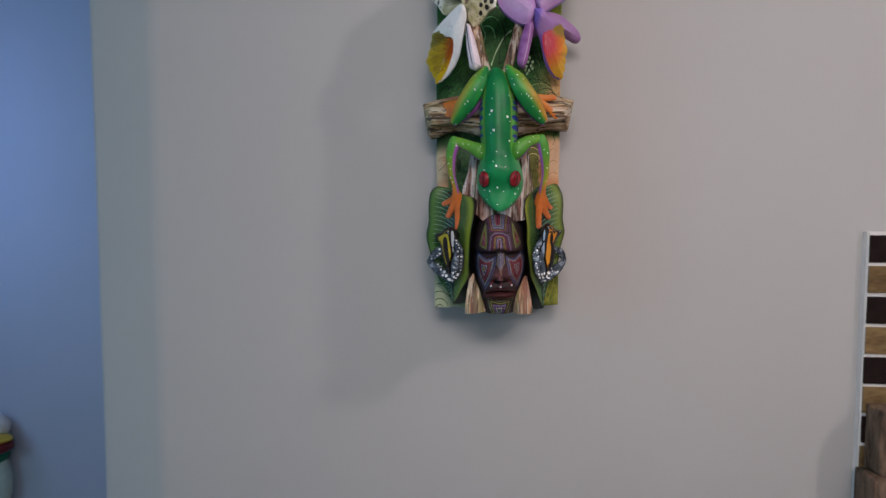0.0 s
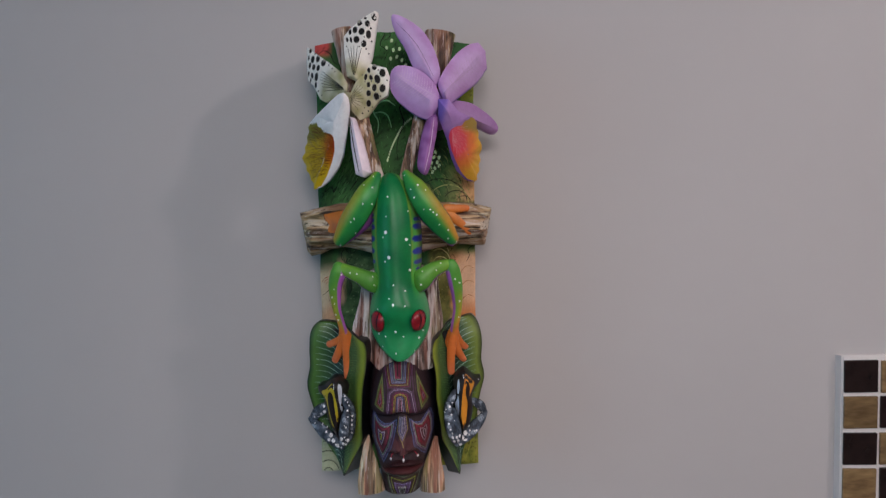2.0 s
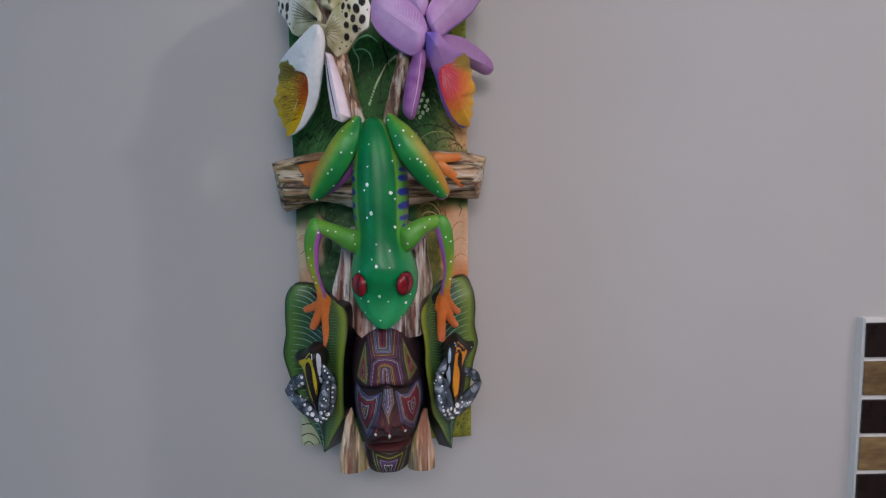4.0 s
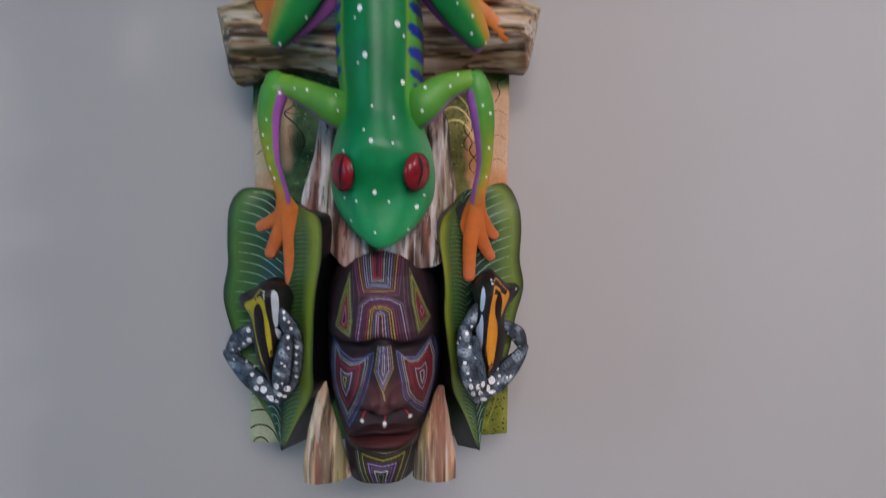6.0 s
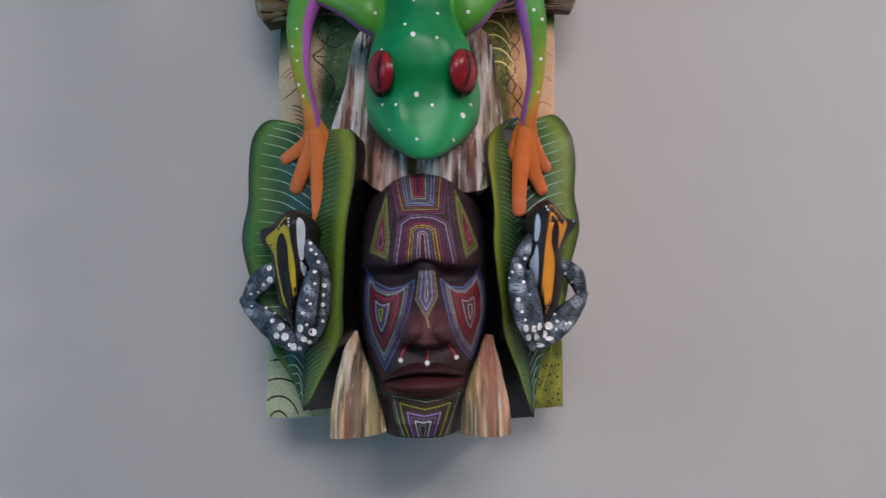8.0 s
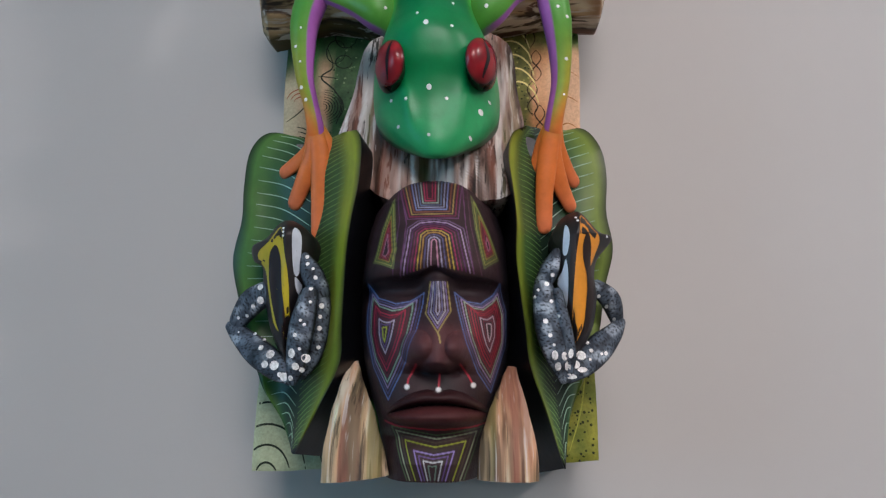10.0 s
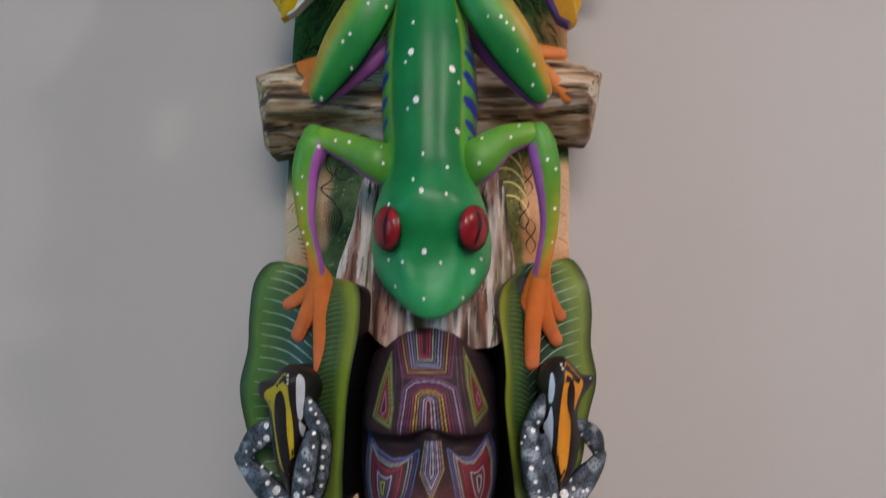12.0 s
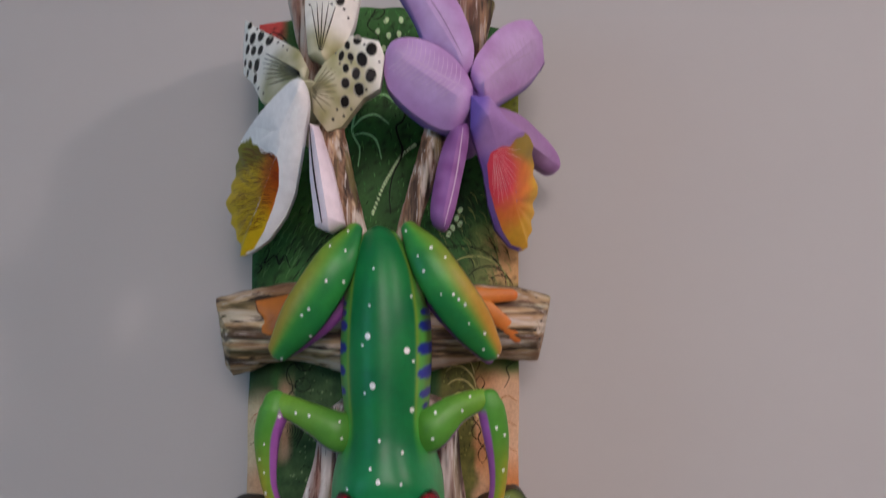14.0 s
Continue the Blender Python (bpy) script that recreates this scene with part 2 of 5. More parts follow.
def plaster(name, colour, wave=0.04):
    m, n, links, b = shader(name, 0.78, 0.25)
    coord = n.new("ShaderNodeTexCoord")
    wide = noise_node(n, links, coord.outputs["Object"], 3.5, 3.0, 0.5)
    fine = noise_node(n, links, coord.outputs["Object"], 240.0, 3.0, 0.6)
    ramp = n.new("ShaderNodeMix")
    ramp.data_type = "RGBA"
    ramp.inputs["A"].default_value = (*[c * (1 - wave) for c in colour], 1)
    ramp.inputs["B"].default_value = (*[min(1, c * (1 + wave)) for c in colour], 1)
    links.new(wide.outputs["Fac"], ramp.inputs["Factor"])
    links.new(ramp.outputs["Result"], b.inputs["Base Color"])
    both = n.new("ShaderNodeMath")
    both.operation = "MULTIPLY_ADD"
    both.inputs[1].default_value = 0.25
    links.new(fine.outputs["Fac"], both.inputs[0])
    links.new(wide.outputs["Fac"], both.inputs[2])
    bump_node(n, links, both.outputs[0], 0.12, 0.002, b)
    return m


wall_paint = plaster("wall_paint", (0.485, 0.472, 0.463))
ceiling_paint = plaster("ceiling_paint", (0.8, 0.79, 0.77))
floor_paint = plaster("floor_stone", (0.42, 0.36, 0.31), 0.12)
far_paint = plaster("far_wall_paint", (0.44, 0.50, 0.62))
wood_paint = painted("painted_wood", grain=0.13, strength=0.18)
gloss_paint = painted("satin_painted_wood", roughness=0.36, grain=0.18, strength=0.15, specular=0.4)
bark_paint = bark("bark_paint", (1, 1, 0.06), 340.0, 0.92, 0.6, 0.6)
trunk_paint = bark("trunk_paint", (1, 0.3, 0.08), 260.0, 0.95, 0.65, 0.95, (0.70, 0.66, 0.62, 1), 0.75)
stump_paint = bark("stump_paint", (1, 0.12, 0.03), 380.0, 0.75, 0.75, 0.7, (0.74, 0.66, 0.52, 1), 0.8)
branch_paint = bark("branch_paint", (0.07, 0.5, 1), 250.0, 0.95, 0.3, 0.95, (0.70, 0.62, 0.50, 1), 0.8)

board_paint = painted("board_paint", roughness=0.5, grain=0.34, scale=520.0, strength=0.4)
speckled = painted("speckled_paint", roughness=0.45, grain=0.75, scale=620.0, strength=0.3)

# ---- the room ----
def wall(name, lo, hi, material, label):
    ob = plain_part(name, box(lo, hi), material, None, label)
    return tagged(ob, "", "wall", "", "structure")


# main wall with a splayed end at the passage
bm = bmesh.new()
plan = [(-0.662, 0.0), (-0.82, 0.052), (-0.82, 0.17), (2.75, 0.17), (2.75, 0.0)]
low, high = [bm.verts.new((x, y, 0)) for x, y in plan], [bm.verts.new((x, y, 2.55)) for x, y in plan]
bm.faces.new(low), bm.faces.new(high)
corner = []
for k in range(len(plan)):
    bm.faces.new((low[k], low[(k + 1) % 5], high[(k + 1) % 5], high[k]))
for k in (0, 1):
    corner += [e for e in bm.edges if set(e.verts) == {low[k], high[k]}]
bmesh.ops.bevel(bm, geom=corner, offset=0.012, segments=5, affect="EDGES", profile=0.5)
bm.faces.ensure_lookup_table()
for face in bm.faces:
    face.material_index = 1 if face.calc_center_median().x < -0.68 and face.normal.x < -0.2 else 0
tagged(plain_part("wall_main", bm, wall_paint, None, "pale grey painted plaster wall with a splayed end"), "", "wall", "", "structure")
# the splayed end gets a yellower colour than the rest of the wall
bpy.data.objects["wall_main"].data.materials.append(plaster("cream_splay", (0.82, 0.75, 0.53)))
wall("wall_far", (-2.95, 1.25, 0), (2.75, 1.4, 2.55), far_paint, "bluish white plaster wall of the passage")
wall("wall_right", (2.75, -3.4, 0), (2.9, 1.4, 2.55), wall_paint, "pale painted plaster wall")
wall("wall_back", (-2.95, -3.4, 0), (2.75, -3.25, 2.55), wall_paint, "pale painted plaster wall")
wall("wall_left_low", (-2.95, -3.25, 0), (-2.8, 1.25, 1.0), wall_paint, "pale painted plaster wall below a window")
wall("wall_left_high", (-2.95, -3.25, 2.24), (-2.8, 1.25, 2.55), wall_paint, "pale painted plaster wall above a window")
wall("wall_left_back", (-2.95, -3.25, 1.0), (-2.8, -2.62, 2.24), wall_paint, "pale painted plaster wall beside a window")
wall("wall_left_front", (-2.95, -1.28, 1.0), (-2.8, 1.25, 2.24), wall_paint, "pale painted plaster wall beside a window")
tagged(plain_part("floor", box((-2.95, -3.4, -0.1), (2.9, 1.4, 0.0)), floor_paint, None, "brown stone floor"), "", "floor", "", "structure")
tagged(plain_part("ceiling", box((-2.95, -3.4, 2.55), (2.9, 1.4, 2.65)), ceiling_paint, None, "white painted ceiling"), "", "ceiling", "", "structure")
tagged(plain_part("ground", box((-40, -40, -0.4), (40, 40, -0.1)), floor_paint, None, "bare ground outside the window"), "", "ground", "", "structure")

# ---- the carving ----
carving = new("wall_carving")
carving.empty_display_size = 0.1
carving.location = ORIGIN
tagged(carving, "carved and painted wooden wall totem with frogs, orchids and a mask", "wall carving")


def flat_colour(hexcode):
    c = lin(hexcode)
    return lambda *_: c


# backboard
LEFT, RIGHT = -106.0, 106.0
SCROLL = lin("1c2418")


def board_top(x):
    return 302 - 0.0009 * (x + 4) ** 2 - (7 if x < -72 else 0) - (8 if x > 72 else 0) + 1.2 * rough(x, 0, 14)


def board_colour(x, z):
    deep, leafy, olive = lin("1e3c1e"), lin("386430"), lin("5a6030")
    wob = 5 * rough(x, z, 14, 3)
    c = mix(deep, leafy, 0.65 + 0.9 * rough(x, z, 30, 2))
    # dark paint behind the lilac lip, with the lip's shade mixed in
    c = mix(c, lin("0e1a12"), step(28, 50, x) * step(75, 50, x) * step(105, 130, z) * step(215, 190, z) * 0.8)
    c = mix(c, olive, step(30, 90, x) * step(110, 60, z) * 0.5)
    # left of the trunk: moss green, a cream patch by the arm, peach along the edge
    c = mix(c, mix(lin("46603a"), lin("2c4428"), 0.5 + rough(x, z, 7, 8)), step(-84, -78, x) * step(-30, -38, x) * step(40, 24, z) * step(-110, -92, z))
    cream = mix(lin("c4b89a", 0.88), lin("c89c78", 0.88), 0.5 + rough(x, z, 30, 5))
    c = mix(c, cream, step(-71 + wob, -76 + wob, x) * step(6, -14, z + wob) * step(-70, -58, z) * step(-84, -80, x))
    c = mix(c, lin("20301a"), step(-84, -92, x) * step(30, 10, z) * step(-24, -8, z) * 0.7)
    c = mix(c, cream, step(-82, -90, x) * step(-6, -28, z + wob) * step(-260, -200, z))
    # right of the trunk: speckled olive, peach beside the arm and along the edge
    c = mix(c, mix(lin("6c6a34"), lin("4a4e28"), 0.5 + rough(x, z, 5, 8)), step(40, 46, x) * step(84, 78, x) * step(36, 24, z) * step(-110, -80, z))
    peach = mix(lin("dcb08a", 0.86), lin("d89a66", 0.86), 0.5 + rough(x, z, 30, 6))
    c = mix(c, peach, step(69 - wob, 74 - wob, x) * step(12, -6, z + wob))
    c = mix(c, mix(lin("e0b894", 0.86), lin("d88c50", 0.86), step(-50, -85, z)), step(80, 86, x) * step(8, -20, z + wob) * step(-180, -120, z))
    c = mix(c, mix(lin("6a7440"), lin("b08a5c"), step(78, 94, x + 4 * rough(x, z, 8, 1))), step(60, 80, x) * step(66, 80, z) * step(128, 112, z))
    c = mix(c, mix(lin("b4c0a0", 0.88), lin("c0c8a4", 0.88), 0.5 + rough(x, z, 25, 7)), step(-40, -60, x) * step(-215, -240, z))
    c = mix(c, lin("7ca464"), 0.7 * step(-62, -46, x) * step(-240, -262, z) * step(-20, -40, x))
    c = mix(c, mix(lin("5a6224"), lin("7c7c30"), 0.5 + rough(x, z, 9, 1)), step(50, 60, x) * step(-190, -215, z))
    c = mix(c, lin("7c8428"), step(84, 92, x) * step(200, 215, z) * step(250, 240, z))
    c = mix(c, lin("a03c38"), step(-82, -90, x) * step(268, 276, z))
    return mix(c, lin("0c120c"), 0.6 * step(0.2, 0.45, rough(x, z, 5, 9)) * step(40, 0, -z + 40))


board = Form()
NX, NZ = 70, 190
rows = []
for j in range(NZ + 1):
    row = []
    for i in range(NX + 1):
        x = LEFT + (RIGHT - LEFT) * i / NX
        lo = -289 + (x - LEFT) * 0.04 + 1.0 * rough(x, 5, 20)
        z = lo + (board_top(x) - lo) * j / NZ
        x += 1.4 * rough(z, i * 9.0, 60) if i in (0, NX) else 0
        h = 52 + 26 * step(-60, -290, z) + 0.5 * rough(x, z, 12, 4) - (1.5 if i in (0, NX) or j in (0, NZ) else 0)
        row.append(board.add(x, z, h, board_colour(x, z)))
    rows.append(row)
for a, b in zip(rows, rows[1:]):
    board.f += [(a[i], a[i + 1], b[i + 1], b[i]) for i in range(NX)]
rim = rows[0] + [r[-1] for r in rows[1:]] + rows[-1][-2::-1] + [r[0] for r in rows[-2:0:-1]]
rear = [board.add(board.v[k][0], board.v[k][1], 0.0, lin("2a2c1c")) for k in rim]
board.f += [(rim[k], rim[(k + 1) % len(rim)], rear[(k + 1) % len(rim)], rear[k]) for k in range(len(rim))]
board.f.append(tuple(rear))
board.ground()
# scrolls and tufts brushed on the board
for r in (9, 20, 33, 47):
    board.stroke([(-97 + r * math.cos(a) * 0.75, -292 + r * 0.95 * math.sin(a)) for a in np.linspace(0.05, 3.1, 9)], SCROLL, 1.3)
# arches under the left leaf, along the foot of the board
board.stroke([(-52, -262), (-58, -266), (-60, -276), (-58, -286)], SCROLL, 0.9)
board.stroke([(-38, -250), (-44, -256), (-44, -264), (-40, -268)], SCROLL, 0.9)
# tangled tendrils beside the left arm
LOOPS = ((-58, 27, 7, 6), (-63, 14, 8, 9), (-70, 2, 7, 9), (-64, -6, 6, 5))
for x, z, rx, rz in LOOPS:
    board.stroke([(x + rx * math.cos(a), z + rz * math.sin(a)) for a in np.linspace(0.4, 6.2, 12)], SCROLL, 0.9, 40)
board.stroke([(-48, 26), (-58, 22), (-62, 30), (-70, 32)], SCROLL, 1.0, 40)
board.stroke([(-76, 4), (-72, -10), (-80, -18), (-70, -28), (-64, -40), (-68, -54)], SCROLL, 1.2, 50)
board.stroke([(-82, -17), (-74, -18), (-68, -19)], SCROLL, 0.8)
for r in range(3, 17, 2):
    board.stroke([(-78 + r * math.cos(a), -41 + r * 0.9 * math.sin(a)) for a in np.linspace(-1.2, 1.5, 7)], SCROLL, 0.7)
# curls on the peach edges
for r in (5, 8, 11):
    board.stroke([(-94 + r * math.cos(a), -38 + r * math.sin(a)) for a in np.linspace(0.2, 2.8, 9)], lin("7c3a20"), 0.8)
board.stroke([(-104, -52), (-97, -47), (-90, -40), (-86, -32)], SCROLL, 0.9)
for k in range(5):
    board.stroke([(-96 + k, -56 - 3.4 * k), (-91 + 0.6 * k, -57 - 3.6 * k), (-87, -60 - 3 * k)], SCROLL, 0.8)
for k in range(3):
    board.stroke([(104, -18 - 20 * k), (96, -14 - 20 * k), (88, -20 - 20 * k), (86, -30 - 20 * k)], lin("8a5a28"), 0.8)
board.stroke([(104, 14), (96, 8), (98, 0), (94, -8)], SCROLL, 0.9)
# pale fern arches and a dark vine right of the trunk
for k in range(6):
    z = 30 - 10.5 * k
    x = 45 + 1.5 * k
    board.stroke([(x, z - 4), (x + 6, z), (x + 14, z - 1), (x + 21, z - 8), (x + 24, z - 16)], lin("c4b878"), 1.3, 30)
for x, z0, z1 in ((71, 34, 4), (75, 2, -22), (72, -22, -48), (77, -40, -66)):
    for side in (-1, 1):
        board.stroke([(x + side * 3.5 * math.sin(math.pi * k / 8 * 2), z0 + (z1 - z0) * k / 8) for k in range(9)], lin("2c2010"), 0.9, 40)
for k in range(130):
    x, z = random.uniform(46, 72), random.uniform(-60, 30)
    board.dot(x, z, random.uniform(0.4, 0.9), lin(("33381c", "8c8a48")[k % 2]), up=0.2)
for k in range(110):
    x, z = random.uniform(-72, -38), random.uniform(-80, 30)
    board.dot(x, z, random.uniform(0.4, 1.0), lin(("26381f", "6c8258")[k % 2]), up=0.2)
for k in range(240):
    x, z = random.uniform(62, 104), random.uniform(-284, -205)
    board.dot(x, z, random.uniform(0.35, 0.9), lin("22280f"), up=0.2)
for k in range(4):
    board.stroke([(100 - 6 * k, -225), (96 - 7 * k, -250), (88 - 6 * k, -275)], lin("8c9038"), 0.9)
# foliage between the orchids: ferns, a black vine, chains of dots
FERN, INK, PEARL = lin("8cc488"), lin("0c100a"), lin("b4d0a0")


def brush(points, tone, width, n=30):
    board.stroke([p[:2] for p in points], tone, width, n)


for points in ([(-20.2, 229.5, 54), (-25.5, 215.4, 54), (-28.6, 202.3, 54), (-28.1, 193.9, 54), (-22.6, 182.8, 54), (-23.8, 168.0, 54)], [(-28.6, 199.5, 54), (-20.9, 207.9, 54), (-10.0, 210.8, 54), (0.9, 203.3, 54)], [(-28.6, 193.5, 54), (-18.6, 195.3, 54), (-9.5, 189.8, 54), (-4.9, 174.4, 54)], [(-25.5, 215.4, 54), (-16.5, 225.8, 54), (-2.8, 227.6, 54), (4.5, 221.1, 54)], [(-25.5, 214.5, 54), (-31.1, 220.1, 54), (-35.6, 215.4, 54)]):
    brush(points, FERN, 1.9)
brush([(-2.9, 234.2, 54), (8.6, 220.1, 54), (14.1, 214.5, 54), (11.8, 206.1, 54), (6.8, 201.4, 54), (8.7, 192.1, 54), (11.9, 182.8, 54), (10.1, 173.5, 54), (4.7, 162.0, 54), (2.0, 145.9, 54), (3.0, 129.8, 54)], INK, 1.5, 60)
chain = spline([(22.3, 186.5, 54), (11.9, 178.1, 54), (3.3, 164.3, 54), (-4.3, 149.5, 54), (-11.4, 129.8, 54)], 26)
for k, p in enumerate(chain):
    board.dot(p.x, p.y, 1.0, PEARL, 1.7, 0.6, 0.3)
for x, z, _ in [(53.9, 140.3, 54), (51.6, 133.5, 54), (58.8, 133.0, 54), (48.4, 125.7, 54), (56.1, 126.6, 54), (52.9, 118.8, 54), (47.1, 119.8, 54), (49.7, 113.8, 54), (58.7, 122.0, 54)] + [(-7.7, 305.2, 54), (-2.5, 290.3, 54), (-0.3, 277.5, 54), (4.2, 268.5, 54), (-4.2, 266.3, 54), (8.1, 279.0, 54), (4.8, 255.0, 54), (11.0, 264.0, 54), (15.6, 257.2, 54), (9.7, 290.9, 54), (-9.5, 280.6, 54)]:
    board.dot(x, z, 2.0, PEARL, 2.9, random.uniform(-0.6, 0.2), 0.3)
for points in ([(-97.3, 109.4, 54), (-93.1, 99.4, 54), (-96.9, 89.0, 54), (-88.5, 95.8, 54), (-84.8, 88.6, 54), (-80.5, 95.8, 54), (-75.9, 85.9, 54), (-70.6, 89.5, 54)], [(-103.6, 89.0, 54), (-98.6, 85.9, 54), (-102.1, 80.5, 54)], [(-17.7, 300.1, 54), (-11.7, 291.1, 54), (-4.0, 297.0, 54), (-8.5, 304.5, 54), (-13.1, 295.6, 54), (-17.8, 285.1, 54), (-8.7, 276.1, 54), (-13.5, 262.6, 54)], [(-102.2, 272.2, 54), (-94.4, 278.2, 54), (-85.3, 273.6, 54), (-80.9, 263.1, 54), (-73.3, 258.5, 54)]):
    brush(points, INK, 1.1, 50)
brush([(-40.9, 118.4, 54), (-56.0, 100.3, 54), (-73.5, 76.9, 54)], INK, 1.4)
for r in (10, 18, 27, 36):
    board.stroke([(103 - 1.2 * r + r * math.cos(t), 72 + 0.9 * r * math.sin(t)) for t in np.linspace(0.0, 2.6, 12)], INK if r != 27 else lin("9aa05c"), 1.1)
for k in range(150):
    x, z = random.uniform(-100, -40), random.uniform(72, 135)
    board.stroke([(x, z), (x + 2, z + 5), (x + 5, z + 8)], lin(("56804a", "16241a", "3f6a34")[k % 3]), 0.6, 6)
for k in range(150):
    x, z = random.uniform(40, 100), random.uniform(72, 140)
    board.stroke([(x, z), (x - 2, z + 6), (x - 6, z + 9)], lin(("7a8648", "1a2414", "4a6434")[k % 3]), 0.6, 6)
for k in range(420):
    x, z = random.uniform(-40, 48), random.uniform(95, 296)
    board.stroke([(x, z), (x + random.uniform(-2, 2), z + random.uniform(2, 5))], lin(("12240f", "3c7a38", "1c3a1c", "56904a")[k % 4]), random.uniform(0.4, 0.9), 4)
board.part("backboard", board_paint, carving, "flat board painted with green foliage and cream patches")


# ---- branches and bark ----
def bark_colour(tones, along_x=False, width=3.2):
    tones = [lin(t) for t in tones]

    def colour(x, z, *_):
        a, b = (z, x) if along_x else (x, z)
        f = 1.5 * noise.noise(Vector((a / width, b / 30, 1.0))) + 0.9 * noise.noise(Vector((a / (width * 3.5), b / 60, 8.0)))
        c = mix(tones[0], tones[1], 0.5 + f)
        return mix(mix(c, tones[2], step(0.5, 0.9, f)), tones[3], step(-0.45, -0.8, f))
    return colour


TAN = ("8e7656", "b09a76", "d8ceb2", "2a1e16")
trunk_colour = bark_colour(("7c625a", "9c8a80", "e4e0dc", "2e1c18"), False, 3.0)

trunk = Form()
trunk.pad([(-36.1, -17.3, 104), (7.4, -9.5, 104), (49.4, -17.5, 104), (57.4, -56.6, 108), (61.2, -94.4, 116), (51.5, -130.0, 142), (30.6, -136.6, 144), (7.9, -140.5, 140), (-17.9, -135.5, 144), (-33.3, -122.4, 130), (-55.1, -96.1, 112), (-46.9, -56.3, 106)], trunk_colour, dome=12, back=50, n=160, rings=36, power=3)
trunk.v = [(x, z, h + (1.6 * rough(x, z * 0.15, 3.2, 1) + 1.0 * rough(x, z * 0.2, 1.4, 6) if h > 60 else 0)) for x, z, h in trunk.v]
trunk.part("bark_trunk", trunk_paint, carving, "ridged strip of pale painted bark")

cross = Form()
cross_colour = bark_colour(TAN, True, 3.6)


def branch_colour(x, z, r):
    c = mix(cross_colour(x, z), lin("7a5a3c"), 0.6 * step(0.0, 0.5, rough(x, z, 26, 4)))
    return mix(c, lin("1e140e"), step(0.965, 0.99, r))


cross.pad([(-127.3, 61.1, 74), (-113.2, 65.0, 78), (-95.6, 68.4, 82), (-70.3, 73.2, 84), (-31.1, 75.6, 84), (2.0, 77.2, 84), (35.1, 75.3, 84), (68.0, 72.7, 84), (101.2, 70.6, 82), (115.0, 67.5, 78), (127.8, 63.9, 74), (124.8, 46.0, 72), (121.9, 29.4, 70), (118.2, 14.5, 70), (101.4, 15.1, 74), (82.3, 17.3, 78), (67.7, 14.0, 80), (51.3, 11.5, 80), (30.8, 5.8, 80), (2.1, 4.2, 80), (-30.8, 6.0, 80), (-51.8, 12.3, 78), (-70.8, 14.8, 76), (-86.6, 12.3, 74), (-99.5, 5.9, 72), (-114.3, 2.9, 68), (-119.6, 9.3, 68), (-123.5, 34.6, 70)],
          branch_colour, dome=27, back=50, n=300, rings=30, spine=((-103.7, 33.7, 84), (107.8, 38.0, 84)), power=2.6, smooth=False, side=lin("4a3828"))
cross.v = [(x, z + (0.8 * rough(x, h, 9, 2) if h > 60 else 0), h + (2.2 * rough(z, x * 0.12, 4, 1) + 1.4 * rough(z, x * 0.1, 1.8, 5) if h > 80 else 0)) for x, z, h in cross.v]
cross.part("cross_branch", branch_paint, carving, "rough cut branch with pale ends")

stalk_tones = bark_colour(("5f4838", "8a6e54", "c0ac8c", "1e1610"), False, 2.6)
for stations in ([(-63.6, 295.3, 92, 13.2), (-49.4, 231.0, 104, 10.9), (-33.0, 166.8, 130, 9.2), (-15.0, 99.5, 138, 7.8)], [(63.8, 288.6, 92, 19.7), (54.4, 230.3, 104, 14.5), (35.7, 166.7, 128, 9.2), (16.6, 99.4, 136, 7.1)]):
    stalk = Form().loft(stations, lambda u, a, x, z, h: stalk_tones(x, z), n=30, steps=60, cap=False)
    stalk.v = [(x + 0.8 * rough(z, h, 7, 3), z, h + 0.9 * rough(x, z * 0.2, 3, 1)) for x, z, h in stalk.v]
    stalk.part("stalk", bark_paint, carving, "slender brown bark stalk")


